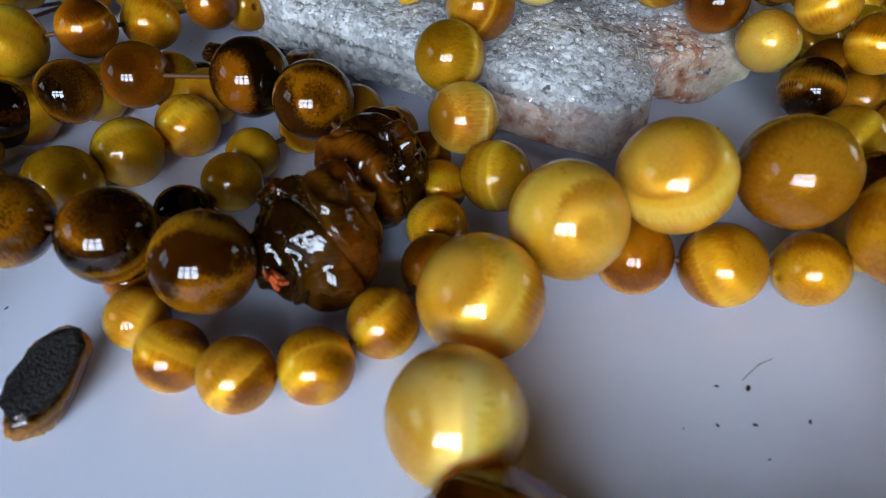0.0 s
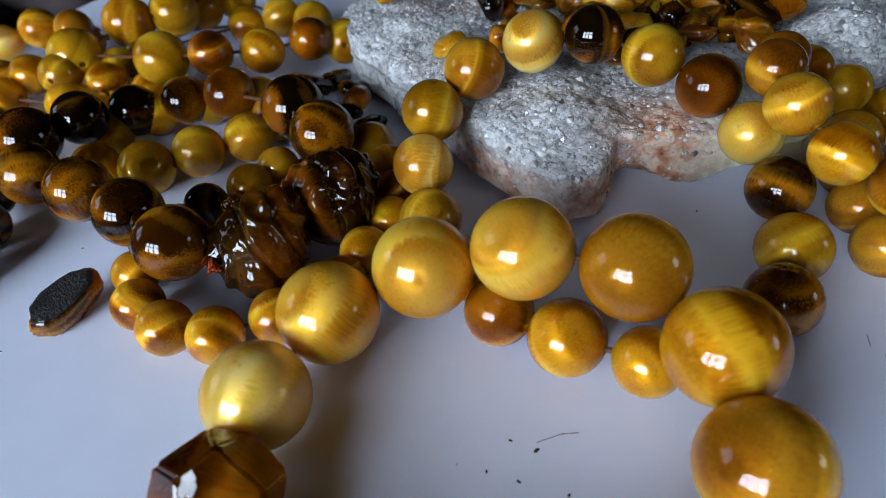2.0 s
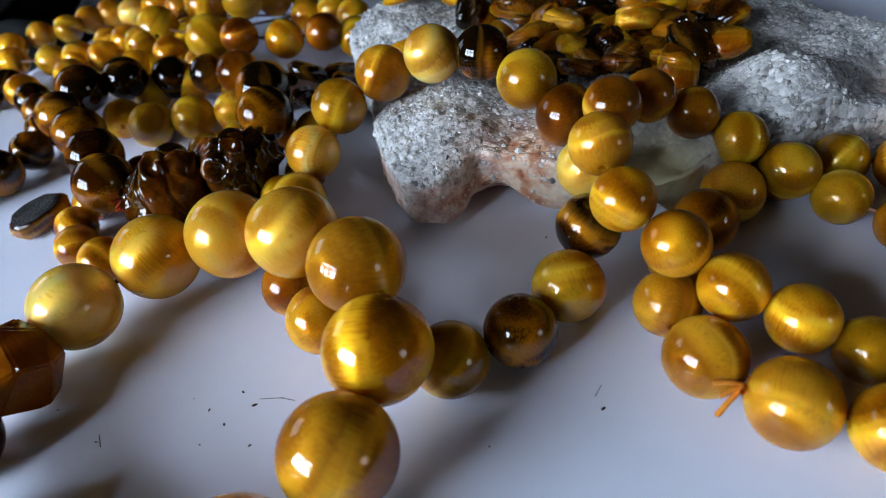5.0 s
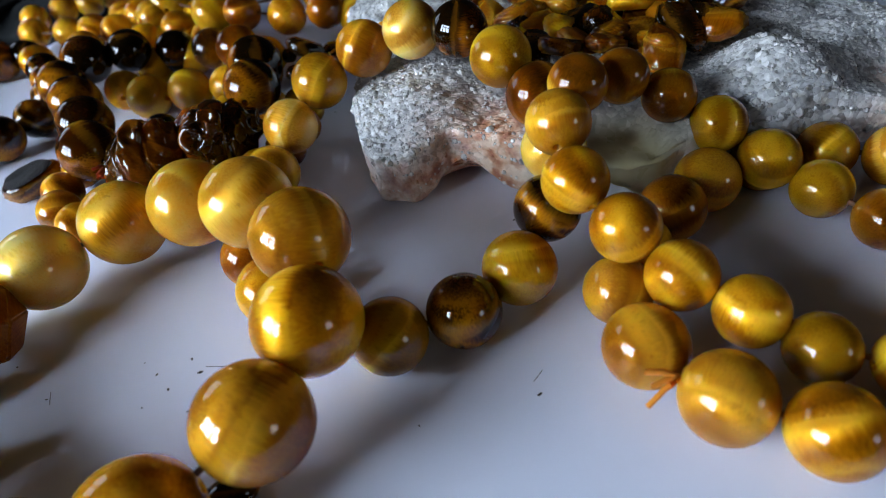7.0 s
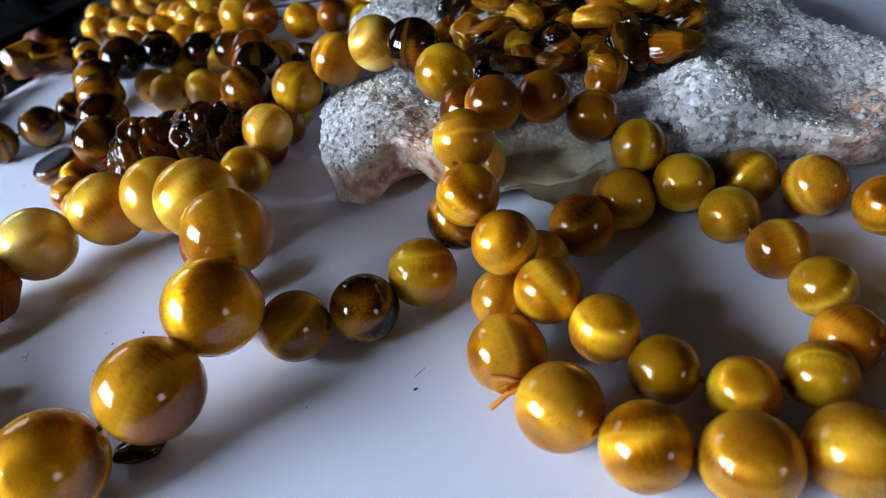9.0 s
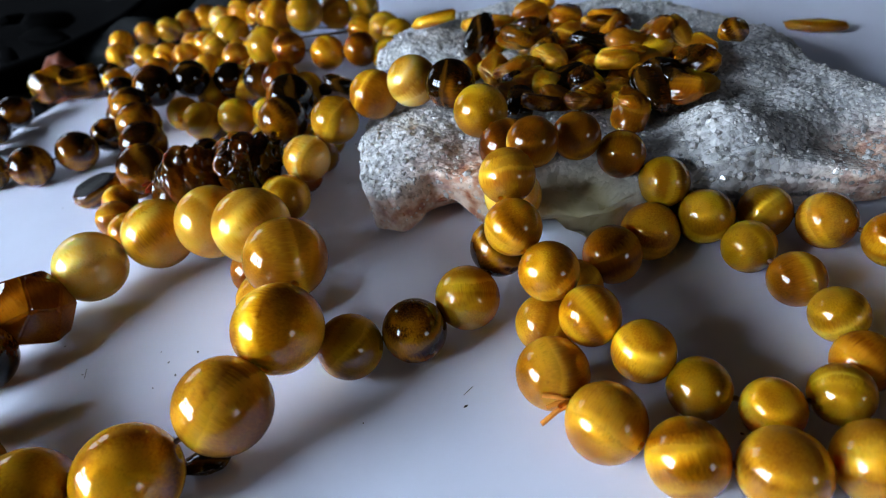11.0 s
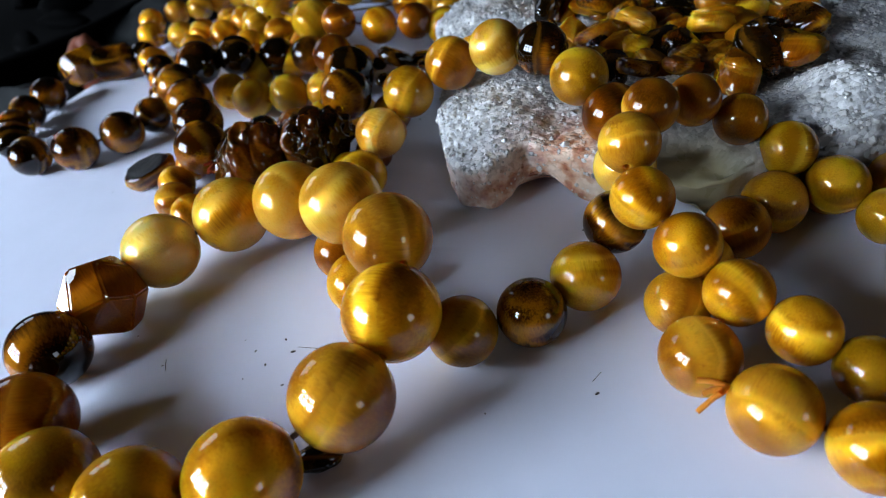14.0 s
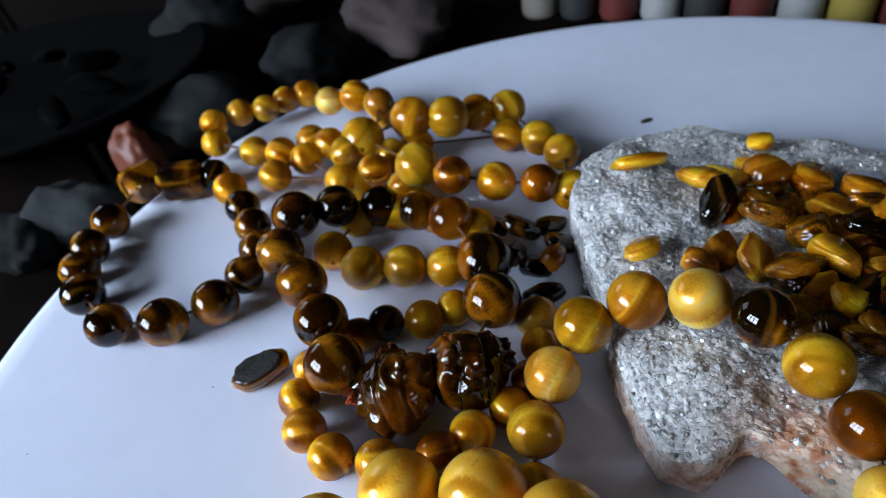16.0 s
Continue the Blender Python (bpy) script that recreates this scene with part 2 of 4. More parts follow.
def rock_material():
    m, nt, p = nodes_of("druzy_quartz")
    lk = nt.links
    co = nt.nodes.new("ShaderNodeTexCoord").outputs["Object"]
    att = nt.nodes.new("ShaderNodeAttribute")
    att.attribute_name = "stain"
    big = node(nt, "ShaderNodeTexNoise", Scale=70.0, Detail=4.0)
    fine = node(nt, "ShaderNodeTexNoise", Scale=420.0, Detail=4.0)
    vor = node(nt, "ShaderNodeTexVoronoi", Scale=900.0)
    vor2 = node(nt, "ShaderNodeTexVoronoi", Scale=2100.0)
    for n in (big, fine, vor, vor2):
        lk.new(co, n.inputs["Vector"])
    grey = ramp(nt, big.outputs[0], [(0.3, (0.46, 0.455, 0.44)), (0.5, (0.62, 0.605, 0.58)), (0.68, (0.80, 0.77, 0.72))])
    grain = ramp(nt, vor.outputs["Distance"], [(0.0, (1.0, 1.0, 1.0)), (0.8, (0.86, 0.87, 0.88))])
    grey = mixed(nt, 0.8, grey, grain, "MULTIPLY")
    pick = nt.nodes.new("ShaderNodeSeparateColor")
    lk.new(vor.outputs["Color"], pick.inputs[0])
    grey = mixed(nt, 1.0, grey, ramp(nt, pick.outputs[0], [(0.0, (0.62, 0.62, 0.63)), (0.6, (1, 1, 1)), (0.9, (1.25, 1.25, 1.25))]), "MULTIPLY")
    glassy = ramp(nt, pick.outputs[1], [(0.80, (0.52, 0.52, 0.52)), (0.90, (0.06, 0.06, 0.06))])
    rust = ramp(nt, fine.outputs[0], [(0.34, (0.38, 0.09, 0.03)), (0.46, (0.56, 0.25, 0.12)), (0.60, (0.72, 0.52, 0.38))])
    sep = nt.nodes.new("ShaderNodeSeparateColor")
    lk.new(att.outputs["Color"], sep.inputs[0])
    amount = math_node(nt, "MULTIPLY", sep.outputs[0], ramp(nt, big.outputs[0], [(0.36, (0.35, 0.35, 0.35)), (0.56, (1, 1, 1))]))
    col = mixed(nt, amount, grey, rust)
    wax = ramp(nt, big.outputs[0], [(0.35, (0.40, 0.35, 0.18)), (0.65, (0.62, 0.56, 0.34))])
    col = mixed(nt, sep.outputs[1], col, wax)
    lk.new(col, p.inputs["Base Color"])
    lk.new(glassy, p.inputs["Roughness"])
    p.inputs["Specular IOR Level"].default_value = 0.6
    p.inputs["Subsurface Weight"].default_value = 0.5
    p.inputs["Subsurface Radius"].default_value = (1, 1, 0.9)
    p.inputs["Subsurface Scale"].default_value = 0.002
    rough_part = math_node(nt, "SUBTRACT", 1.0, math_node(nt, "MULTIPLY", sep.outputs[1], 0.9))
    # crystal facets: every grain tilts its own way
    geo = nt.nodes.new("ShaderNodeNewGeometry")
    acc = geo.outputs["Normal"]
    for v, k in ((vor, 0.36), (vor2, 0.5)):
        off = nt.nodes.new("ShaderNodeVectorMath")
        off.operation = "SUBTRACT"
        lk.new(v.outputs["Color"], off.inputs[0])
        off.inputs[1].default_value = (0.5, 0.5, 0.5)
        sc = nt.nodes.new("ShaderNodeVectorMath")
        sc.operation = "SCALE"
        lk.new(off.outputs[0], sc.inputs[0])
        lk.new(math_node(nt, "MULTIPLY", rough_part, k), sc.inputs["Scale"])
        add = nt.nodes.new("ShaderNodeVectorMath")
        add.operation = "ADD"
        lk.new(acc, add.inputs[0])
        lk.new(sc.outputs[0], add.inputs[1])
        acc = add.outputs[0]
    nor = nt.nodes.new("ShaderNodeVectorMath")
    nor.operation = "NORMALIZE"
    lk.new(acc, nor.inputs[0])
    bump = node(nt, "ShaderNodeBump", Strength=0.35, Distance=0.0006)
    lk.new(math_node(nt, "MULTIPLY", math_node(nt, "ADD", math_node(nt, "MULTIPLY", vor.outputs["Distance"], -1.0), fine.outputs[0]), rough_part), bump.inputs["Height"])
    lk.new(nor.outputs[0], bump.inputs["Normal"])
    lk.new(bump.outputs[0], p.inputs["Normal"])
    return m


QUARTZ = rock_material()


# ---- mesh helpers ----
def mesh_from(name, bm, material, smooth=True):
    me = bpy.data.meshes.new(name)
    bm.to_mesh(me)
    bm.free()
    me.materials.append(material)
    if smooth:
        for f in me.polygons:
            f.use_smooth = True
    return me


def part(name, bm, material, parent, label="", smooth=True):
    ob = new(name, mesh_from(name, bm, material, smooth))
    ob.parent = parent
    if label:
        tagged(ob, label)
    return ob


def thing(name, bm, material, m=None, smooth=True):
    ob = new(name, mesh_from(name, bm, material, smooth))
    if m is not None:
        ob.matrix_world = m
    return ob


def box(bm, x0, x1, y0, y1, z0, z1, bevel=0.0):
    r = bmesh.ops.create_cube(bm, size=1.0)
    bmesh.ops.transform(bm, matrix=Matrix.LocRotScale(((x0 + x1) / 2, (y0 + y1) / 2, (z0 + z1) / 2), None, (x1 - x0, y1 - y0, z1 - z0)), verts=r["verts"])
    if bevel:
        es = list({e for v in r["verts"] for e in v.link_edges})
        bmesh.ops.bevel(bm, geom=es, offset=bevel, segments=2, affect="EDGES")
    return bm


def lathe(profile, n=64):
    """Closed solid of revolution about z from (radius, height) pairs, first and last on the axis."""
    bm = bmesh.new()
    rings = []
    for r, z in profile:
        if r < 1e-9:
            rings.append([bm.verts.new((0, 0, z))])
        else:
            rings.append([bm.verts.new((r * math.cos(2 * math.pi * k / n), r * math.sin(2 * math.pi * k / n), z)) for k in range(n)])
    for a, b in zip(rings, rings[1:]):
        for k in range(n):
            q = [a[k % len(a)], a[(k + 1) % len(a)], b[(k + 1) % len(b)], b[k % len(b)]]
            q = list(dict.fromkeys(q))
            if len(q) > 2:
                bm.faces.new(q)
    bmesh.ops.recalc_face_normals(bm, faces=bm.faces)
    return bm


def bead_bmesh():
    """Unit bead with a drilled hole along x and a softened rim."""
    hole = 0.11
    a0 = math.asin(hole * 1.25)
    prof = [(0, 0.6), (hole, 0.62), (hole, 0.965), (hole * 1.1, 0.982)]
    k = 30
    prof += [(math.sin(a0 + (math.pi - 2 * a0) * i / k), math.cos(a0 + (math.pi - 2 * a0) * i / k)) for i in range(k + 1)]
    prof += [(hole * 1.1, -0.982), (hole, -0.965), (hole, -0.62), (0, -0.6)]
    bm = lathe(prof, 44)
    bmesh.ops.rotate(bm, verts=bm.verts, cent=(0, 0, 0), matrix=Matrix.Rotation(radians(90), 3, "Y"))
    return bm


def facet_bmesh():
    """Faceted nugget: a short prism with a pointed, cut shoulder."""
    bm = bmesh.new()
    pts = []
    for x, r, ph in ((-0.85, 0.55, 0.0), (-0.15, 1.12, 0.35), (0.35, 1.10, 0.75), (0.95, 0.62, 0.2)):
        for k in range(5):
            a = 2 * math.pi * k / 5 + ph
            pts.append(bm.verts.new((x, r * math.cos(a), r * math.sin(a))))
    hull = bmesh.ops.convex_hull(bm, input=pts)
    bmesh.ops.delete(bm, geom=list({g for g in hull["geom_interior"] + hull["geom_unused"] if isinstance(g, bmesh.types.BMVert)}), context="VERTS")
    bmesh.ops.bevel(bm, geom=list(bm.edges), offset=0.05, segments=2, affect="EDGES")
    return bm


def barrel_bmesh():
    """Six-sided barrel with cut shoulders."""
    bm = bmesh.new()
    pts = []
    for x, r in ((-1.05, 0.62), (-0.7, 0.98), (0.7, 0.98), (1.05, 0.62)):
        for k in range(6):
            a = math.pi * k / 3
            pts.append(bm.verts.new((x, r * math.cos(a), r * math.sin(a))))
    bmesh.ops.convex_hull(bm, input=pts)
    bmesh.ops.bevel(bm, geom=list(bm.edges), offset=0.05, segments=2, affect="EDGES")
    return bm


def chipped_facet(direction):
    """The nugget with one flat, chalky break on the side of the given local direction."""
    bm = facet_bmesh()
    d = Vector(direction).normalized()
    bmesh.ops.bisect_plane(bm, geom=list(bm.verts) + list(bm.edges) + list(bm.faces), plane_co=d * 0.92, plane_no=d, clear_outer=True)
    made = bmesh.ops.holes_fill(bm, edges=[e for e in bm.edges if e.is_boundary], sides=0)
    for f in made["faces"]:
        f.material_index = 1
    me = mesh_from("chipped_nugget", bm, STONE["facet"], smooth=False)
    me.materials.append(CHALK)
    return me


BEAD_MESH = {}
for kind in STONE:
    maker = {"facet": facet_bmesh, "barrel": barrel_bmesh}.get(kind, bead_bmesh)
    BEAD_MESH[kind] = mesh_from(kind + "_bead", maker(), STONE[kind], smooth=kind not in ("facet", "barrel"))

# ---- room ----
def structure(ob, label, category):
    return tagged(ob, label, category, kind="structure")


# added walls, never in view: they let light in by the openings only
T = 0.12
bm = bmesh.new()
x0, x1, z0, z1 = WIN_A
for a in ((X0 - T, x0, Z0, Z1), (x1, X1 + T, Z0, Z1), (x0, x1, Z0, z0), (x0, x1, z1, Z1)):
    box(bm, a[0], a[1], Y0 - T, Y0, a[2], a[3])
structure(thing("wall_south", bm, DARK_SHELL, smooth=False), "unseen dark wall with a window opening, added to limit fill light", "wall")
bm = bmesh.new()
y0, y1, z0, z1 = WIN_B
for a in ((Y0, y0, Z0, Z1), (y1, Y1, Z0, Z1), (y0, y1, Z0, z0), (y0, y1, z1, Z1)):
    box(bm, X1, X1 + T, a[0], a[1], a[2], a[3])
structure(thing("wall_east", bm, DARK_SHELL, smooth=False), "unseen dark wall with a small window opening, added to limit fill light", "wall")
structure(thing("wall_north", box(bmesh.new(), X0 - T, X1 + T, Y1, Y1 + T, Z0, Z1), DARK_SHELL, smooth=False), "unseen plain dark wall, added to limit fill light", "wall")
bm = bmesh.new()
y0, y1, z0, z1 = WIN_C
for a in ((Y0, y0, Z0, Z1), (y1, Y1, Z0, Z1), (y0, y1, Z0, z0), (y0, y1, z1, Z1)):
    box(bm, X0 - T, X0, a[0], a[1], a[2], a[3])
structure(thing("wall_west", bm, DARK_SHELL, smooth=False), "unseen dark wall with a window opening, added to limit fill light", "wall")
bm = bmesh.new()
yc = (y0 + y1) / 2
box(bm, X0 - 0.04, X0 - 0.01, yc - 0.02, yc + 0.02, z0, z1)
structure(thing("window_2", bm, DIM_WOOD, smooth=False), "dark wooden window post in the west opening", "window")
structure(thing("floor", box(bmesh.new(), X0 - T, X1 + T, Y0 - T, Y1 + T, Z0 - T, Z0), DIM_WOOD, smooth=False), "unseen dark wooden floor, added to close the room shell", "floor")
structure(thing("ceiling", box(bmesh.new(), X0 - T, X1 + T, Y0 - T, Y1 + T, Z1, Z1 + T), DARK_SHELL, smooth=False), "unseen dark ceiling, added to shut out the sky", "ceiling")
# glazing bars
bm = bmesh.new()
x0, x1, z0, z1 = WIN_A
for k in (1, 2):
    xc = x0 + (x1 - x0) * k / 3
    box(bm, xc - 0.02, xc + 0.02, Y0 - 0.04, Y0 - 0.01, z0, z1)
box(bm, x0, x1, Y0 - 0.04, Y0 - 0.012, z0 + 0.25, z0 + 0.272)
structure(thing("window_1", bm, DIM_WOOD, smooth=False), "dark wooden window frame with glazing bars", "window")

# ---- bench under the tray ----
BENCH_Z = -0.022
bench = new("bench")
tagged(bench, "dark wooden bench with worn boards, colour deepened for dim light", "bench")
bench.location = (0.0, 0.2, Z0)
for k in range(8):
    yb = -0.45 + k * 0.165
    part("board", box(bmesh.new(), -0.8, 0.8, yb - 0.2, yb - 0.2 + 0.160, BENCH_Z - 0.03 - Z0, BENCH_Z - Z0, 0.004), DIM_WOOD, bench, smooth=False)
for sx in (-0.7, 0.7):
    for sy in (-0.55, 0.75):
        part("leg", box(bmesh.new(), sx - 0.03, sx + 0.03, sy - 0.03, sy + 0.03, 0, BENCH_Z - 0.03 - Z0, 0.004), DIM_WOOD, bench, smooth=False)

# ---- round white tray ----
TRAY = (0.0095, 0.128)
R = 0.169
tray = new("tray")
tray.location = (*TRAY, BENCH_Z)
tagged(tray, "round white glossy tray with faint dark specks", "tray")
top = -BENCH_Z
part("plate", lathe([(0, top - 0.006), (R - 0.0082, top - 0.006), (R - 0.0082, top), (R * 0.6, top), (R * 0.3, top), (0, top)], 160), TRAY_WHITE, tray, smooth=False)
part("rim", lathe([(R - 0.008, top - 0.0002), (R - 0.004, top - 0.0002), (R - 0.001, top - 0.0014), (R, top - 0.004), (R - 0.001, top - 0.012), (R - 0.006, top - 0.014), (R - 0.008, top - 0.012), (R - 0.008, top - 0.0002)], 160), TRAY_WHITE, tray)
part("foot_ring", lathe([(R * 0.6, 0), (R * 0.64, 0), (R * 0.66, top - 0.0061), (R * 0.58, top - 0.0061), (R * 0.6, 0)], 96), TRAY_WHITE, tray)

# ---- bead bracelets ----
GOLD = [
    (3.9, 21.4, 7.0, 6.93, "facet"), (0.9, 33.7, 8.3, 6.76, "pale"), (3.7, 47.2, 10.0, 6.82, "silk"),
    (13.9, 56.1, 12.9, 6.82, "silk"), (26.4, 60.3, 15.7, 6.78, "silk"), (40.3, 60.6, 15.8, 6.67, "honey"),
    (51.5, 53.4, 13.2, 6.75, "gold"), (56.6, 41.9, 10.3, 6.78, "honey"), (55.6, 27.5, 7.1, 7.10, "gold"),
    (49.1, 15.2, 6.9, 6.88, "olive"), (36.9, 6.9, 6.7, 6.68, "olive"), (23.9, 6.2, 6.9, 6.86, "amber"),
    (9.6, 11.4, 6.3, 6.34, "dark"),
]
MIX = [
    (23.3, 58.6, 4.8, 4.85, "amber"), (33.4, 56.4, 5.2, 5.22, "gold"), (43.8, 55.7, 5.0, 4.50, "gold"),
    (54.1, 61.8, 5.1, 5.14, "olive"), (58.5, 71.1, 5.1, 5.06, "stripe"), (59.4, 81.0, 6.0, 5.13, "olive"),
    (56.6, 90.4, 9.2, 4.87, "stripe"), (51.5, 98.2, 13.2, 4.93, "pale"), (43.9, 103.8, 17.5, 5.06, "amber"),
    (34.6, 105.7, 21.0, 5.06, "olive"), (24.7, 106.3, 23.6, 4.90, "dark"), (14.9, 103.6, 22.8, 5.19, "pale"),
    (5.8, 98.7, 19.3, 5.26, "honey"), (1.0, 90.3, 15.3, 5.25, "olive"), (2.8, 80.9, 10.7, 5.08, "pale"),
    (7.1, 72.7, 6.6, 4.98, "olive"), (15.2, 65.0, 5.0, 4.90, "honey"),
]
GOLDS = [
    (56.2, 94.1, 21.1, 4.49, "honey"), (62.8, 89.2, 17.1, 4.39, "gold"), (71.0, 88.5, 13.6, 4.42, "gold"),
    (78.8, 88.7, 9.9, 4.37, "gold"), (86.8, 90.4, 7.5, 4.29, "gold"), (94.3, 92.3, 4.8, 4.14, "olive"),
    (102.0, 96.4, 4.2, 3.95, "gold"), (106.2, 103.8, 4.5, 3.93, "olive"), (105.1, 110.9, 4.1, 4.08, "amber"),
    (98.6, 116.5, 4.2, 3.97, "olive"), (90.6, 119.3, 4.2, 4.16, "honey"), (81.3, 121.3, 4.3, 4.25, "olive"),
    (73.4, 120.8, 6.9, 4.59, "olive"), (65.4, 119.9, 10.8, 4.36, "olive"), (58.6, 116.9, 15.2, 4.16, "honey"),
    (54.0, 111.1, 19.8, 4.17, "honey"), (52.9, 102.4, 22.2, 4.27, "honey"),
]
HONEY = [
    (71.4, 86.6, 4.6, 4.61, "honey"), (79.7, 80.4, 5.2, 5.18, "honey"), (90.3, 79.6, 5.3, 5.18, "honey"),
    (100.0, 82.9, 4.9, 4.93, "gold"), (108.0, 89.1, 5.1, 5.12, "honey"), (113.8, 97.4, 4.8, 4.82, "honey"),
    (119.0, 107.0, 4.9, 4.90, "olive"), (120.0, 116.5, 4.9, 4.90, "honey"), (115.5, 125.0, 4.9, 4.90, "honey"),
    (106.0, 132.0, 4.7, 4.70, "olive"), (95.6, 136.3, 4.4, 4.39, "gold"), (86.2, 134.4, 4.6, 4.61, "honey"),
    (77.7, 130.8, 4.5, 4.45, "olive"), (71.5, 123.0, 4.7, 4.70, "olive"), (67.8, 113.8, 4.9, 4.95, "honey"),
    (67.5, 105.0, 4.9, 4.90, "amber"), (68.5, 95.5, 4.5, 4.50, "honey"),
]
SMALL = [
    (-7.1, 48.7, 4.2, 4.18, "gold"), (-13.9, 42.8, 4.2, 4.19, "gold"), (-22.2, 41.7, 4.2, 4.22, "honey"),
    (-29.9, 44.4, 4.0, 4.00, "gold"), (-35.6, 50.0, 3.9, 3.72, "honey"), (-38.0, 57.0, 4.0, 4.00, "amber"),
    (-36.1, 61.9, 4.0, 4.00, "amber"), (-35.4, 68.4, 4.0, 4.00, "dark"), (-30.2, 74.9, 4.3, 4.30, "olive"),
    (-28.8, 82.0, 4.0, 4.00, "olive"), (-22.0, 89.0, 4.0, 4.00, "honey"), (-14.0, 92.7, 4.5, 4.50, "olive"),
    (-8.0, 88.0, 4.0, 4.00, "honey"), (-3.0, 81.0, 4.0, 4.00, "amber"), (-0.8, 73.6, 4.0, 4.00, "gold"),
    (-1.0, 64.9, 4.2, 4.20, "gold"), (-1.3, 57.6, 4.2, 4.20, "amber"),
]
DARK = [
    (-26.8, 52.3, 10.6, 5.87, "stripe"), (-38.1, 55.7, 11.6, 5.70, "stripe"), (-51.1, 58.0, 12.0, 5.60, "stripe"),
    (-64.8, 59.3, 12.0, 5.60, "stripe"), (-75.7, 68.7, 11.9, 6.01, "dark"), (-72.7, 78.7, 11.0, 5.42, "dark"),
    (-69.5, 89.0, 7.2, 5.50, "dark"), (-60.5, 95.1, 7.4, 5.17, "stripe"), (-49.8, 97.5, 9.0, 5.40, "amber"),
    (-29.6, 91.9, 11.4, 6.16, "dark"), (-19.0, 85.1, 11.3, 5.92, "stripe"), (-9.4, 71.0, 8.6, 7.20, "carved"),
    (-15.0, 58.4, 8.2, 7.40, "carved"),
]
OLIVE = [
    (-64.8, 71.6, 5.0, 4.90, "gold"), (-53.4, 73.6, 5.3, 5.33, "olive"), (-46.9, 81.3, 5.2, 5.17, "olive"),
    (-40.1, 88.7, 4.9, 4.94, "gold"), (-39.0, 97.0, 4.9, 4.90, "honey"), (-47.0, 103.0, 4.9, 4.90, "olive"),
    (-58.0, 99.0, 5.0, 4.90, "olive"), (-67.0, 92.0, 5.0, 4.90, "gold"), (-72.0, 83.0, 5.0, 4.90, "olive"),
]
BACK = [
    (-92.0, 115.5, 14.0, 6.20, "gold"), (-84.0, 123.1, 14.0, 6.00, "olive"), (-86.0, 134.7, 10.0, 5.50, "honey"),
    (-81.1, 142.9, 10.0, 5.50, "olive"), (-66.1, 141.7, 6.0, 5.20, "olive"), (-55.7, 140.6, 6.0, 5.20, "olive"),
    (-38.5, 127.2, 8.0, 5.21, "olive"), (-43.1, 120.8, 11.0, 4.92, "amber"), (-52.5, 114.5, 10.3, 5.09, "gold"),
    (-59.7, 106.0, 13.1, 4.87, "amber"), (-72.2, 103.5, 12.0, 6.00, "olive"), (-96.1, 100.8, 12.0, 6.20, "olive"),
]
PILE = [
    (-106.2, 94.6, 9.0, 4.80, "gold"), (-114.2, 92.3, 8.0, 4.80, "honey"), (-107.2, 75.9, 6.0, 4.80, "honey"),
    (-86.8, 91.9, 5.0, 4.80, "gold"), (-75.3, 100.7, 5.0, 5.00, "gold"), (-89.1, 105.3, 7.0, 5.00, "olive"),
    (-88.7, 114.1, 7.0, 5.00, "olive"), (-75.4, 137.7, 5.0, 4.80, "gold"), (-116.6, 120.3, 5.0, 4.80, "honey"),
    (-95.8, 94.8, 10.0, 4.90, "olive"),
]
FAR = [
    (-153.3, 74.8, 7.0, 4.60, "gold"), (-153.3, 84.5, 7.0, 4.60, "honey"), (-148.9, 92.2, 7.0, 4.60, "olive"),
    (-149.5, 100.1, 7.0, 4.60, "honey"), (-147.7, 107.4, 7.0, 4.80, "gold"), (-133.8, 109.3, 8.0, 4.80, "pale"),
    (-125.8, 115.4, 10.0, 5.20, "gold"), (-117.3, 118.9, 9.0, 5.00, "honey"), (-84.4, 96.7, 8.0, 4.80, "gold"),
    (-88.2, 87.9, 7.0, 4.80, "gold"), (-107.3, 86.5, 7.0, 4.80, "gold"), (-116.3, 82.5, 7.0, 4.80, "gold"),
    (-123.7, 77.0, 7.0, 4.60, "olive"), (-141.0, 70.5, 6.0, 4.60, "gold"),
]
HEX = [
    (-72.8, 51.1, 4.7, 4.70, "stripe"), (-67.3, 41.8, 5.5, 5.47, "stripe"), (-69.5, 30.1, 5.6, 5.62, "stripe"),
    (-78.5, 19.8, 5.2, 5.18, "stripe"), (-94.7, 17.7, 5.2, 5.20, "dark"), (-105.8, 19.3, 5.0, 5.00, "stripe"),
    (-114.5, 23.8, 5.0, 5.00, "stripe"), (-122.6, 31.5, 5.2, 5.20, "dark"), (-135.8, 45.4, 6.0, 6.20, "barrel"),
    (-126.9, 54.0, 6.0, 6.20, "barrel"), (-124.1, 63.1, 5.0, 4.80, "dark"), (-110.9, 63.2, 6.0, 4.80, "gold"),
    (-97.4, 61.9, 7.0, 4.80, "stripe"), (-87.0, 60.4, 7.0, 4.80, "stripe"), (-78.3, 57.6, 6.0, 4.80, "stripe"),
]


def cord_curve(name, pts, radius, material, parent, closed=True):
    cu = bpy.data.curves.new(name, "CURVE")
    cu.dimensions, cu.bevel_depth, cu.bevel_resolution = "3D", radius, 2
    s = cu.splines.new("POLY")
    s.points.add(len(pts) - 1)
    for q, v in zip(s.points, pts):
        q.co = (*v, 1)
    s.use_cyclic_u = closed
    cu.materials.append(material)
    ob = new(name, cu)
    ob.parent = parent
    return ob


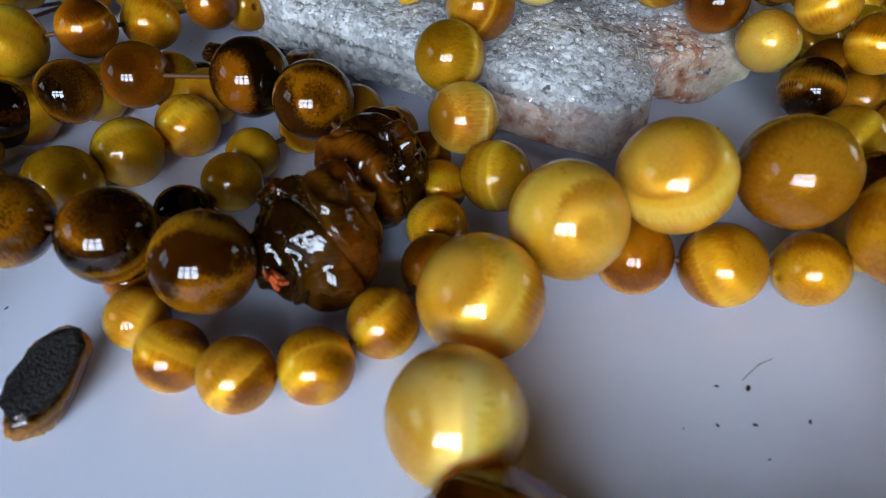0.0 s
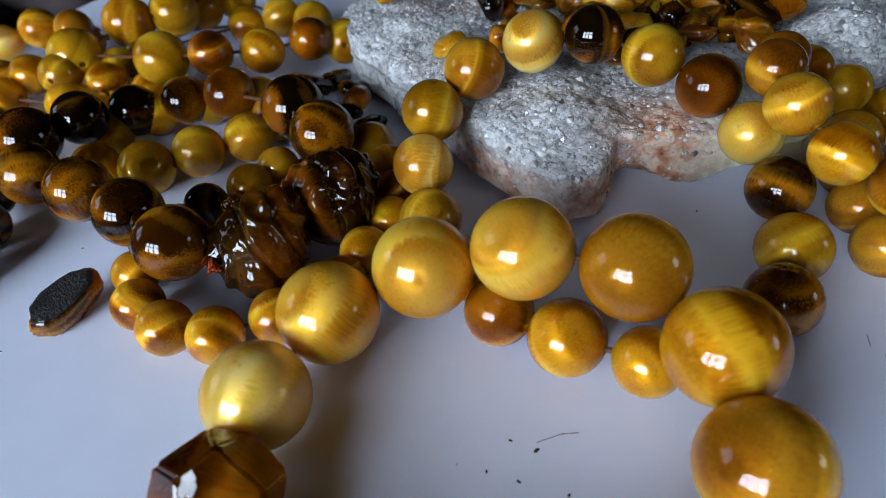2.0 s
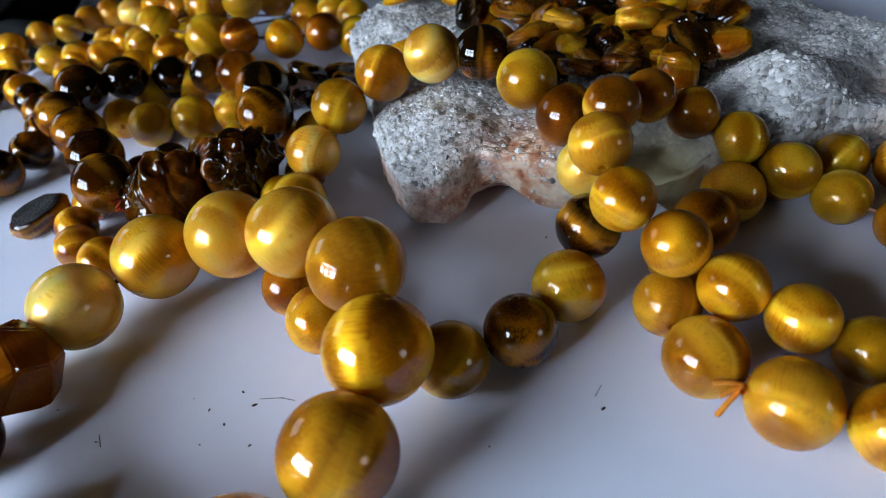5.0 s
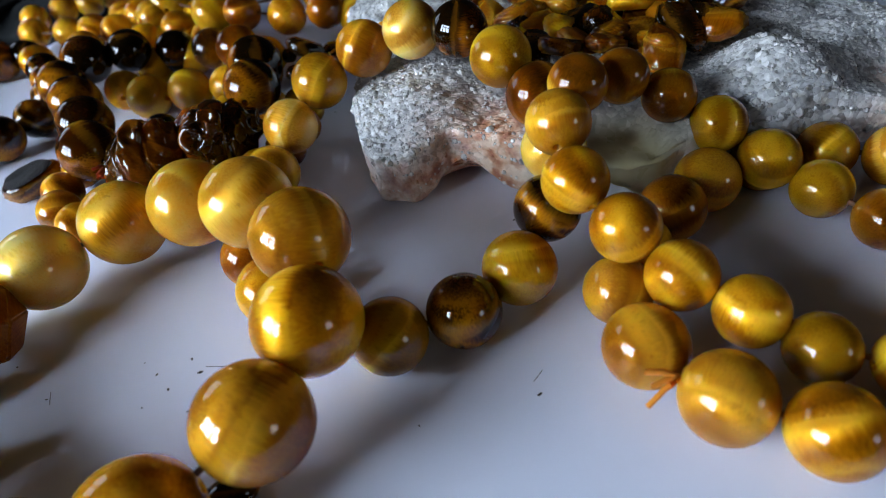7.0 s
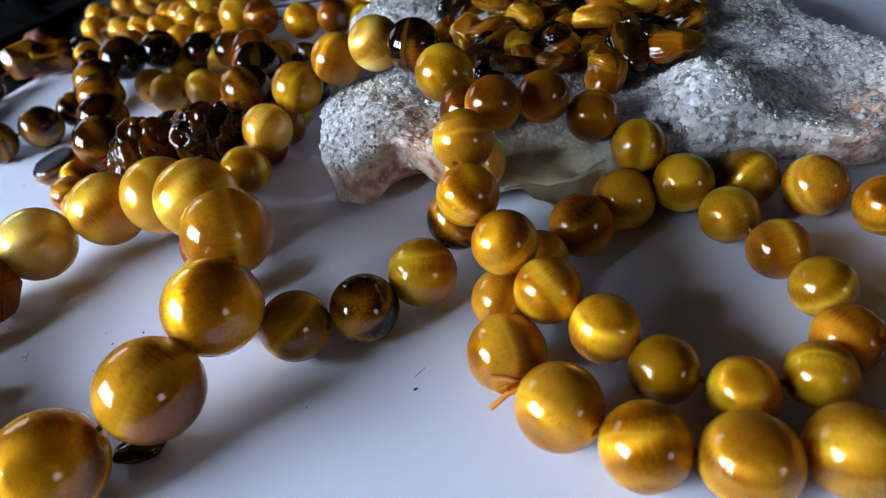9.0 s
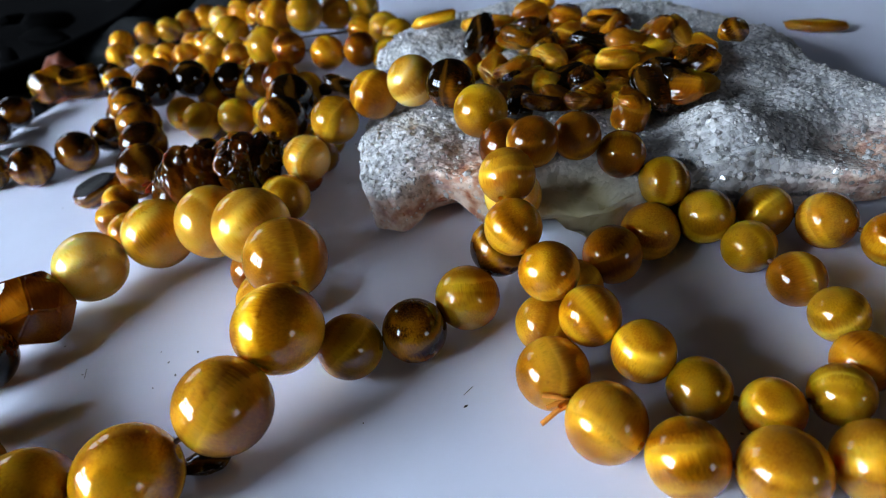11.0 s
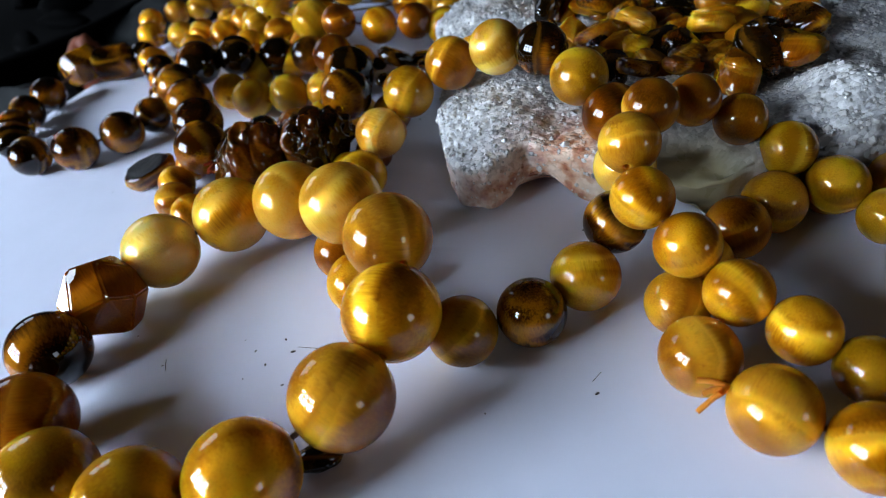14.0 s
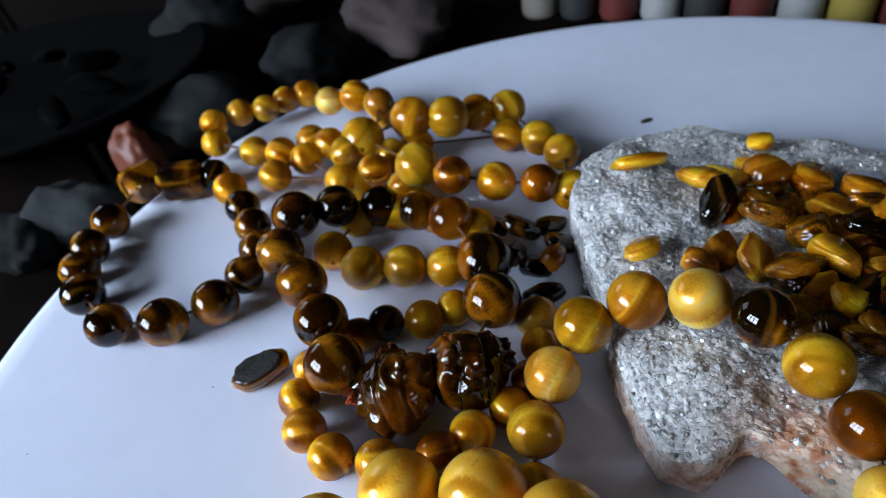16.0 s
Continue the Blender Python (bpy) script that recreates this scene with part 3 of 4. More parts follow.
def bracelet(beads, label, seed):
    """One strung bracelet: beads along a closed cord; each bead's hole follows the cord."""
    rng = random.Random(seed)
    pts = [Vector(b[:3]) * MM for b in beads]
    base = sum(pts, Vector()) / len(pts)
    base.z = 0
    root = new("bead_bracelet")
    root.location = base
    tagged(root, label, "bracelet", group="tiger eye bracelets")
    n = len(beads)
    for i, (x, y, z, r, kind) in enumerate(beads):
        if kind == "carved":
            continue
        d = (pts[(i + 1) % n] - pts[i - 1]).normalized()
        q = d.to_track_quat("X", "Z").to_matrix().to_4x4()
        ob = new({"facet": "faceted_bead", "barrel": "barrel_bead"}.get(kind, "bead"), BEAD_MESH[kind])
        ob.parent = root
        s = r * MM
        sq = (1.0, rng.uniform(0.985, 1.015), rng.uniform(0.985, 1.015))
        spin = q @ Matrix.Rotation(rng.uniform(0, 6.28), 4, "X")
        ob.matrix_basis = Matrix.Translation(pts[i] - base) @ spin @ Matrix.Diagonal((s * sq[0], s * sq[1], s * sq[2], 1))
        if kind == "facet":
            ob.data = chipped_facet(spin.to_3x3().inverted() @ Vector((0.39, -0.40, 0.83)))
            tagged(ob, "faceted amber nugget with a chipped pale face")
    cord_curve("cord", [p - base for p in pts], 0.0004, THREAD, root)
    return root


bracelet(GOLD, "large round golden tiger eye beads with one faceted nugget", 1)
bracelet(MIX, "mixed gold and dark tiger eye beads draped over the quartz rock", 2)
bracelet(GOLDS, "small golden tiger eye beads leaning against the quartz rock", 3)
honey = bracelet(HONEY, "honey brown tiger eye beads with a knotted orange cord", 4)
bracelet(SMALL, "small golden brown beads beside the dark carved beads", 5)
dark = bracelet(DARK, "dark striped brown tiger eye beads with two carved beads", 6)
bracelet(OLIVE, "olive gold tiger eye beads lying inside the dark bracelet", 7)
bracelet(PILE, "yellow gold tiger eye beads heaped at the back of the tray", 11)
bracelet(BACK, "stacked golden olive tiger eye beads at the back of the tray", 8)
bracelet(FAR, "small yellow gold beads in a ring near the tray edge", 9)
bracelet(HEX, "dark brown beads with two faceted barrel beads near the tray edge", 10)


# ---- quartz rock ----
OUTLINE = [(25, 83), (30.5, 86), (32, 94), (39, 97.5), (46, 100), (54, 102), (60, 106), (65, 118), (75, 134), (87, 149), (86, 160), (76, 169), (55, 176), (34, 186), (8, 184),
           (-15, 178), (-35, 167), (-43, 150), (-42, 131), (-30, 118), (-11, 107), (5, 94.5), (11, 90), (18, 85.5)]
CEN = Vector((18, 135))


def outline_radius(ang):
    d = Vector((math.cos(ang), math.sin(ang)))
    best = 0
    n = len(OUTLINE)
    for i in range(n):
        p, q = Vector(OUTLINE[i]) - CEN, Vector(OUTLINE[(i + 1) % n]) - CEN
        e = q - p
        den = d.x * e.y - d.y * e.x
        if abs(den) < 1e-9:
            continue
        t = (p.x * e.y - p.y * e.x) / den
        u = (p.x * d.y - p.y * d.x) / den
        if t > 0 and -1e-6 <= u <= 1 + 1e-6:
            best = max(best, t)
    return best


def bell(x, y, cx, cy, r):
    return math.exp(-((x - cx) ** 2 + (y - cy) ** 2) / (r * r))


def rock_top(x, y):
    z = 12.0
    z += 3.8 * bell(x, y, 16, 100, 17) + 3.0 * bell(x, y, -22, 128, 20) + 5.0 * bell(x, y, 43, 118, 8)
    z += 6.5 * bell(x, y, 67, 135, 10) + 3.0 * bell(x, y, 10, 176, 18) - 1.0 * bell(x, y, 25, 138, 16)
    z += 2.0 * bell(x, y, 48, 165, 14)
    z -= 3.0 * bell(x, y, 58, 106, 8) + 5 * bell(x, y, 82, 152, 10) + 1.5 * bell(x, y, 24, 86, 7)
    return z


def rock_bottom(x, y):
    z = 0.3 + 6.0 * bell(x, y, 35, 94, 5.0) + 7.0 * bell(x, y, 55, 102, 6) + 2.5 * bell(x, y, 68, 124, 6)
    return z


def quartz_rock():
    na, nr = 640, 150
    vs, fs, st = [], [], []
    radii = [outline_radius(2 * math.pi * k / na) for k in range(na)]
    radii = [sum(radii[(k + j) % na] for j in (-1, 0, 1)) / 3 for k in range(na)]

    def ring(side):
        idx = []
        for j in range(nr + 1):
            s = j / nr
            row = []
            for k in range(na):
                a = 2 * math.pi * k / na
                rr = radii[k] * (math.sin(s * math.pi / 2) ** 0.8)
                x, y = CEN.x + rr * math.cos(a), CEN.y + rr * math.sin(a)
                c = math.cos(s * math.pi / 2) ** 0.13 if s < 1 else 0.0
                t, b = rock_top(x, y), rock_bottom(x, y)
                m0 = b + (t - b) * 0.45
                z = m0 + ((t - m0) if side else (b - m0)) * c
                p = Vector((x, y, z))
                soft = min(1.0, bell(x, y, 57, 106, 11) * 1.3)
                p.z = max(p.z, 0.15)
                row.append(len(vs))
                vs.append(p * MM)
                low = max(0.0, min(1.0, (10.5 - p.z) / 4))
                rusty = max(min(1.0, low * bell(x, y, 22, 88, 17) * 2.2), 1.0 * bell(x, y, 38, 100, 10), 0.8 * low * bell(x, y, 82, 150, 14))
                st.append((rusty, soft * max(0.0, min(1.0, (13.5 - p.z) / 4)), 0.0))
            idx.append(row)
        return idx

    for side in (True, False):
        g = ring(side)
        for j in range(nr):
            for k in range(na):
                q = (g[j][k], g[j][(k + 1) % na], g[j + 1][(k + 1) % na], g[j + 1][k])
                fs.append(q if not side else q[::-1])
    me = bpy.data.meshes.new("quartz_rock")
    me.from_pydata([tuple(v) for v in vs], [], fs)
    at = me.color_attributes.new("stain", "FLOAT_COLOR", "POINT")
    for k, c in enumerate(st):
        at.data[k].color = (*c, 1)
    bm = bmesh.new()
    bm.from_mesh(me)
    bmesh.ops.remove_doubles(bm, verts=bm.verts, dist=0.00002)
    bmesh.ops.recalc_face_normals(bm, faces=bm.faces)
    bm.normal_update()
    ups = [v.normal.copy() for v in bm.verts]
    for v, up in zip(bm.verts, ups):
        p = v.co / MM
        smooth = min(1.0, bell(p.x, p.y, 57, 106, 11) * 1.3)
        big = noise.noise(p * 0.06) * 2.2 + noise.noise(p * 0.14) * 1.2 + noise.noise(p * 0.33) * 0.4
        grain = 0.0
        for sc, hgt, tilt in ((0.20, 0.22, 0.05), (0.50, 0.14, 0.10), (1.05, 0.17, 0.30)):
            c = noise.voronoi(p * sc)[1][0]
            rv = noise.noise_vector(Vector(c) * 5.37)
            grain += hgt * rv.x + (p - Vector(c) / sc).dot(rv) * tilt
        lumpy = bell(p.x, p.y, 58, 150, 36)
        d3 = noise.voronoi(p * 0.085)[0][0]
        big += lumpy * 4.2 * (0.42 - d3 * d3)
        k = big * 0.6 + grain * (1 - 0.9 * smooth) + smooth * 0.6 * math.sin(p.z * 1.7 + 3 * noise.noise(p * 0.12))
        k = max(-2.5, min(3.0, k)) * (1.0 if up.z > -0.3 else 0.45)
        v.co += up * k * MM
        v.co.z = max(v.co.z, 0.00015)
    bm.to_mesh(me)
    bm.free()
    me.materials.append(QUARTZ)
    for f in me.polygons:
        f.use_smooth = True
    return new("quartz_rock", me)


def druse_material():
    """Clear to milky quartz points, each of its own tone."""
    m, nt, p = nodes_of("druse_crust")
    lk = nt.links
    isl = nt.nodes.new("ShaderNodeNewGeometry").outputs["Random Per Island"]
    co = nt.nodes.new("ShaderNodeTexCoord").outputs["Object"]
    big = node(nt, "ShaderNodeTexNoise", Scale=60.0, Detail=3.0)
    lk.new(co, big.inputs["Vector"])
    tone = ramp(nt, isl, [(0.0, (0.62, 0.62, 0.61)), (0.6, (0.74, 0.735, 0.72)), (0.93, (0.84, 0.83, 0.81)), (1.0, (0.95, 0.95, 0.94))])
    patch = ramp(nt, big.outputs[0], [(0.36, (0.66, 0.64, 0.61)), (0.48, (0.94, 0.90, 0.84)), (0.62, (1.0, 0.96, 0.90))])
    lk.new(mixed(nt, 1.0, tone, patch, "MULTIPLY"), p.inputs["Base Color"])
    lk.new(ramp(nt, isl, [(0.0, (0.45, 0.45, 0.45)), (0.55, (0.30, 0.30, 0.30)), (0.7, (0.05, 0.05, 0.05)), (1.0, (0.03, 0.03, 0.03))]), p.inputs["Roughness"])
    p.inputs["IOR"].default_value = 1.54
    p.inputs["Specular IOR Level"].default_value = 0.9
    p.inputs["Subsurface Weight"].default_value = 0.9
    p.inputs["Subsurface Radius"].default_value = (1, 1, 0.95)
    p.inputs["Subsurface Scale"].default_value = 0.003
    return m


def quartz_points(rock, count):
    """Small six-sided quartz points grown over the rock, leaning every way."""
    me = rock.data
    n = len(me.polygons)
    area, cen, nor = np.empty(n), np.empty(n * 3), np.empty(n * 3)
    me.polygons.foreach_get("area", area)
    me.polygons.foreach_get("center", cen)
    me.polygons.foreach_get("normal", nor)
    cen, nor = cen.reshape(n, 3), nor.reshape(n, 3)
    rng = np.random.default_rng(12)
    xm, ym, zm = (cen / MM).T
    waxy = np.minimum(1, 1.3 * np.exp(-((xm - 57) ** 2 + (ym - 106) ** 2) / 121)) * (zm < 13)
    rusty = np.clip((10.5 - zm) / 4, 0, 1) * np.exp(-((xm - 22) ** 2 + (ym - 88) ** 2) / 289) * 2
    rusty = np.maximum(rusty, np.exp(-((xm - 38) ** 2 + (ym - 100) ** 2) / 90))
    w = area * (nor[:, 2] > -0.35) * np.clip(1 - waxy * 1.6, 0, 1) * np.clip(1 - 0.75 * rusty, 0.12, 1) * (0.5 + 0.5 * (zm > 3.0))
    pick = rng.choice(n, count, p=w / w.sum())
    vs, fs = [], []
    for i in pick:
        up = Vector(nor[i] + rng.normal(0, 0.24, 3)).normalized()
        u = up.orthogonal().normalized()
        v = up.cross(u)
        r = min(0.8, 0.20 + rng.exponential(0.13)) * MM
        h = r * rng.uniform(0.0, 0.6)
        c = Vector(cen[i])
        k0 = len(vs)
        turn = rng.uniform(0, 1)
        for lift, rad in ((-0.6 * r, 0.95 * r), (h * 0.4 - 0.1 * r, r)):
            for k in range(6):
                a = math.pi / 3 * (k + turn)
                vs.append(c + up * lift + (u * math.cos(a) + v * math.sin(a)) * rad * rng.uniform(0.85, 1.1))
        vs.append(c + up * (h + r * 0.35) + u * r * rng.uniform(-0.3, 0.3))
        for k in range(6):
            j = (k + 1) % 6
            fs.append((k0 + k, k0 + j, k0 + 6 + j, k0 + 6 + k))
            fs.append((k0 + 6 + k, k0 + 6 + j, k0 + 12))
    crust = bpy.data.meshes.new("druse_crust")
    crust.from_pydata([tuple(v) for v in vs], [], fs)
    crust.materials.append(druse_material())
    ob = new("druse_crust", crust)
    ob.parent = rock
    tagged(ob, "sparkling crust of small clear quartz points", kind="stuff")


rock = quartz_rock()
tagged(rock, "rough grey druzy quartz rock with rusty pink stains", "rock")
quartz_points(rock, 13000)


# ---- carved beads of the dark bracelet ----
CARVED = tiger_eye("carved_brown_tiger_eye", [(0.28, (0.006, 0.003, 0.001)), (0.48, (0.016, 0.006, 0.001)), (0.60, (0.10, 0.026, 0.003)), (0.74, (0.30, 0.10, 0.007))], 1.4, 0.0, fibre=0.5, sub=0.5, glint=0.1, silk=0.0)


def carved_bmesh(seed, rx, ry, rz):
    """Rounded bead cut with scrolls, collars and small bosses."""
    rng = random.Random(seed)
    scrolls = []
    for k in range(8):
        d = Vector((rng.uniform(-1, 1), rng.uniform(-1, 1), rng.uniform(-0.6, 1))).normalized()
        scrolls.append((d, rng.uniform(0.42, 0.68), rng.choice((-1, 1)), rng.uniform(0, 6)))
    bm = bmesh.new()
    nu, nv = 128, 84
    rows = []
    for j in range(1, nv):
        th = math.pi * j / nv
        row = []
        for i in range(nu):
            ph = 2 * math.pi * i / nu
            d = Vector((math.cos(th), math.sin(th) * math.cos(ph), math.sin(th) * math.sin(ph)))
            h = 0.06 * noise.noise(d * 1.7 + Vector((seed, 0, 0)))
            collar = abs(d.x + 0.15 * math.sin(2 * ph + seed))
            h -= 0.07 * math.exp(-((collar - 0.35) / 0.05) ** 2)
            for c, rad, hand, off in scrolls:
                a = math.acos(max(-1, min(1, d.dot(c))))
                if a < rad:
                    u = c.orthogonal().normalized()
                    w = c.cross(u)
                    ang = math.atan2(d.dot(w), d.dot(u)) * hand
                    edge = min(1.0, (rad - a) / (0.25 * rad))
                    h += edge * (0.06 + 0.085 * math.sin(ang + 5.5 * a / rad + off))
            h += 0.035 * noise.noise(d * 4.0) + 0.015 * noise.noise(d * 9.0)
            p = d * (1 + h)
            row.append(bm.verts.new((p.x * rx, p.y * ry, p.z * rz)))
        rows.append(row)
    for a, b in zip(rows, rows[1:]):
        for i in range(nu):
            bm.faces.new((a[i], a[(i + 1) % nu], b[(i + 1) % nu], b[i]))
    bm.faces.new(rows[0][::-1])
    bm.faces.new(rows[-1])
    bmesh.ops.recalc_face_normals(bm, faces=bm.faces)
    return bm


for seed, loc, size, yaw in ((3, (-15.0, 58.4, 8.2), (7.2, 7.6, 8.0), 66), (8, (-9.4, 71.0, 8.6), (7.4, 7.2, 8.0), 70)):
    ob = part("carved_bead", carved_bmesh(seed, *[k / 7 for k in size]), CARVED, dark, "dark brown stone bead carved with scrolls")
    ob.scale = (7 * MM, 7 * MM, 7 * MM)
    ob.rotation_euler = (0, 0, radians(yaw))
    ob.location = Vector(loc) * MM - dark.location


def threads(name, material, parent, centre, ends, radius):
    for e in ends:
        c = Vector(centre) * MM - parent.location
        t = c + Vector(e) * MM
        m = (c + t) / 2 + Vector((0, 0, 0.0004))
        cord_curve(name, [c, m, t], radius, material, parent, closed=False)


threads("knot", CORD, honey, (85.3, 78.6, 5.6), [(-2.8, -2.6, 1.2), (-1.0, -4.6, -1.4), (0.6, -2.6, 2.0), (-1.4, -3.2, 0.4)], 0.00035)
threads("frayed_end", RED_CORD, dark, (-20.5, 53.0, 8.8), [(2.6, -2.6, 0.0), (2.2, -2.9, 0.5), (2.9, -2.2, -0.3), (1.2, -3.0, 1.4), (2.4, -2.4, 0.7), (2.0, -3.2, -0.2)], 0.0003)


# ---- tumbled chips ----
SIDE_CHIPS = [(-38.4, 109.7, 6.0, 30, "dark"), (-36.6, 117.2, 3.0, 80, "dark"), (-25.2, 108.2, 5.0, -40, "amber"), (-27.8, 104.5, 3.0, 10, "dark"), (-29.8, 115.4, 2.5, 60, "dark"), (-34.1, 103.9, 3.0, 120, "dark"), (-44.9, 106.8, 4.0, 0, "dark"), (-19.9, 99.7, 2.5, 40, "dark")]
def chip_bmesh(seed, a, b, c, n=7, soft=0.10):
    rng = random.Random(seed)
    bm = bmesh.new()
    pts = []
    lean = rng.uniform(-0.35, 0.35)
    for k in range(n):
        ang = 2 * math.pi * (k + rng.uniform(-0.32, 0.32)) / n
        rr = rng.uniform(0.74, 1.0)
        x, y = a * rr * math.cos(ang), b * rr * math.sin(ang)
        pts.append(bm.verts.new((x, y, c * rng.uniform(-0.45, 0.45))))
        for side in (-1, 1):
            inner = rng.uniform(0.62, 0.86)
            pts.append(bm.verts.new((x * inner, y * inner, c * (side * 0.9 + lean * math.cos(ang)) * rng.uniform(0.85, 1.0))))
    res = bmesh.ops.convex_hull(bm, input=pts)
    dead = {g for g in res["geom_interior"] + res["geom_unused"] if isinstance(g, bmesh.types.BMVert)}
    bmesh.ops.delete(bm, geom=list(dead), context="VERTS")
    bmesh.ops.dissolve_limit(bm, angle_limit=radians(14), verts=bm.verts, edges=bm.edges)
    bmesh.ops.bevel(bm, geom=list(bm.edges), offset=soft * min(b, 3 * c), segments=3, affect="EDGES", clamp_overlap=True)
    return bm


def unit_chip(kind, seed, size):
    me = mesh_from("chip", chip_bmesh(seed, *[k / 6 for k in size]), STONE[kind])
    return me


def lay(name, me, x, y, z, rx, ry, rz, label, category, group=""):
    ob = new(name, me)
    ob.matrix_world = pose(x * MM, y * MM, z * MM, rx, ry, rz) @ Matrix.Diagonal((6 * MM, 6 * MM, 6 * MM, 1))
    tagged(ob, label, category, group=group)
    return ob


CHIP_LABEL = {"gold": "glossy golden tumbled chip lying on the quartz rock", "amber": "glossy amber brown tumbled chip on the quartz rock",
              "honey": "glossy honey brown tumbled chip on the quartz rock", "stripe": "striped brown tumbled chip on the quartz rock", "dark": "glossy black brown tumbled chip on the quartz rock"}
# x, y, extra height, length, width, turn, kind
BIG_CHIPS = [(21, 136, 6.0, 7.0, 4.2, -20, "gold"), (34, 143, 5.5, 5.6, 4.4, 60, "gold"), (18, 127, 5.0, 5.2, 4.2, 10, "amber"), (48.5, 136, 4.5, 7.2, 4.8, -35, "dark"),
             (-5, 113.5, 2.0, 5.2, 4.2, -70, "honey"), (5, 117.5, 2.0, 4.2, 3.4, 20, "amber"), (-26, 136, 2.0, 7.0, 2.0, 45, "gold"), (-12, 141, 2.5, 6.5, 3.2, 15, "honey"),
             (-6, 154, 2.5, 7.0, 3.0, 5, "honey"), (4, 140, 3.0, 5.5, 3.0, 30, "amber"), (36, 160, 4.0, 6.5, 3.0, -25, "stripe"), (47, 163, 4.5, 4.0, 3.0, 80, "stripe"),
             (47, 131, 3.0, 6.0, 3.0, -30, "amber"), (38, 130, 3.5, 4.5, 4.0, 70, "stripe"), (29, 127, 4.5, 4.2, 3.6, 100, "gold"), (-13, 165, 1.5, 4.0, 3.0, 0, "gold")]
rng = random.Random(77)
for k, (x, y, up, a, b, turn, kind) in enumerate(BIG_CHIPS):
    me = unit_chip(kind, 200 + k, (a * 1.12, b * 1.12, rng.uniform(1.7, 2.4)))
    lay("tumbled_chip", me, x, y, rock_top(x, y) + up * 0.75 + 1.6, rng.uniform(-22, 22), rng.uniform(-18, 18), turn, CHIP_LABEL[kind], "chip", "tumbled chips")
POOL = [(kind, unit_chip(kind, 300 + k, (rng.uniform(5.4, 8.0), rng.uniform(3.8, 5.4), rng.uniform(1.7, 3.0)))) for k, kind in enumerate(("amber", "dark", "stripe", "stripe", "amber", "dark", "amber", "honey", "dark", "gold"))]
spots = []
while len(spots) < 54:
    x, y = rng.uniform(-14, 56), rng.uniform(116, 168)
    inside = ((x - 22) / 33) ** 2 + ((y - 141) / 24) ** 2 < 1 and y - 141 > -0.35 * (x - 22) - 24
    if inside and all((x - u) ** 2 + (y - v) ** 2 > 11 for u, v in spots):
        spots.append((x, y))
for x, y in spots:
    kind, me = rng.choice(POOL)
    lay("tumbled_chip", me, x, y, rock_top(x, y) + rng.uniform(1.0, 5.0), rng.uniform(-40, 40), rng.uniform(-34, 34), rng.uniform(0, 360), CHIP_LABEL[kind], "chip", "tumbled chips")

for k, (x, y, z, turn, kind) in enumerate(SIDE_CHIPS):
    lay("tumbled_chip", unit_chip(kind, 400 + k, (6.2, 3.8, 2.0)), x, y, z, 16 * (k % 3) - 14, 20 - 13 * (k % 4), turn, "dark brown tumbled chip heaped beside the quartz rock", "chip", "dark chips beside the rock")

# ---- single stones on the tray ----
PITTED = plain("pitted_black_stone", (0.012, 0.009, 0.007), 0.6, grain=0.7, scale=16, bump=1.0, dist=0.12)
slab = new("dark_pebble")
tagged(slab, "dark pitted pebble with a polished golden rim, flat on the tray", "pebble")
slab.location = (-0.0425, 0.042, 0.0)
rim = part("rim", chip_bmesh(41, 1.33, 0.67, 0.47, 14, 0.2), STONE["stripe"], slab, "polished gold brown rim")
rim.matrix_basis = pose(0, 0, 3.3 * MM, 14, -12, 74) @ Matrix.Diagonal((6 * MM, 6 * MM, 6 * MM, 1))
face = part("face", chip_bmesh(42, 1.17, 0.52, 0.1, 14, 0.1), PITTED, slab, "rough pitted black face")
face.matrix_basis = pose(0.5 * MM, -0.7 * MM, 5.7 * MM, 14, -12, 74) @ Matrix.Diagonal((6 * MM, 6 * MM, 6 * MM, 1))
lay("black_chip", unit_chip("dark", 51, (5.0, 2.6, 0.8)), 54.8, 36.3, 0.9, 0, 3, 70, "thin glossy black brown chip under the golden beads", "chip")
lay("loose_chip", unit_chip("honey", 52, (9.0, 3.0, 1.6)), 38.0, 212.0, 1.7, 0, 0, 20, "long orange brown chip alone on the white tray", "chip")


def specks():
    rng = random.Random(5)
    bm = bmesh.new()
    spots = [(33.4, 42.3, 0.3), (28.6, 37.7, 0.18), (32.6, 37.7, 0.2), (30.0, 42.6, 0.2), (38.5, 38.0, 0.2), (-56.7, 177.6, 1.5), (72, 70, 0.25), (90, 66, 0.22)]
    spots += [(rng.uniform(-60, 110), rng.uniform(-10, 130), rng.uniform(0.08, 0.2)) for k in range(60)]
    for x, y, r in spots:
        c = bmesh.ops.create_icosphere(bm, subdivisions=2, radius=r * MM)
        q = pose(x * MM, y * MM, 0.0, 0, 0, rng.uniform(0, 360)) @ Matrix.Diagonal((1.5, 0.8, 0.35, 1))
        bmesh.ops.transform(bm, matrix=q, verts=c["verts"])
    for x, y, ln, turn in ((34.5, 44.5, 3.6, 40), (36.5, 45.8, 2.4, 25), (70, 72, 2.0, 100), (20, 25, 2.5, -20), (95, 60, 1.6, 60)):
        c = bmesh.ops.create_cube(bm, size=1.0)
        bmesh.ops.transform(bm, matrix=pose(x * MM, y * MM, 0.00003, 0, 0, turn) @ Matrix.Diagonal((ln * MM, 0.00006, 0.00005, 1)), verts=c["verts"])
    return bm


tagged(thing("dust_specks", specks(), SPECK), "tiny dark specks of dust on the white tray", "dust", kind="stuff")

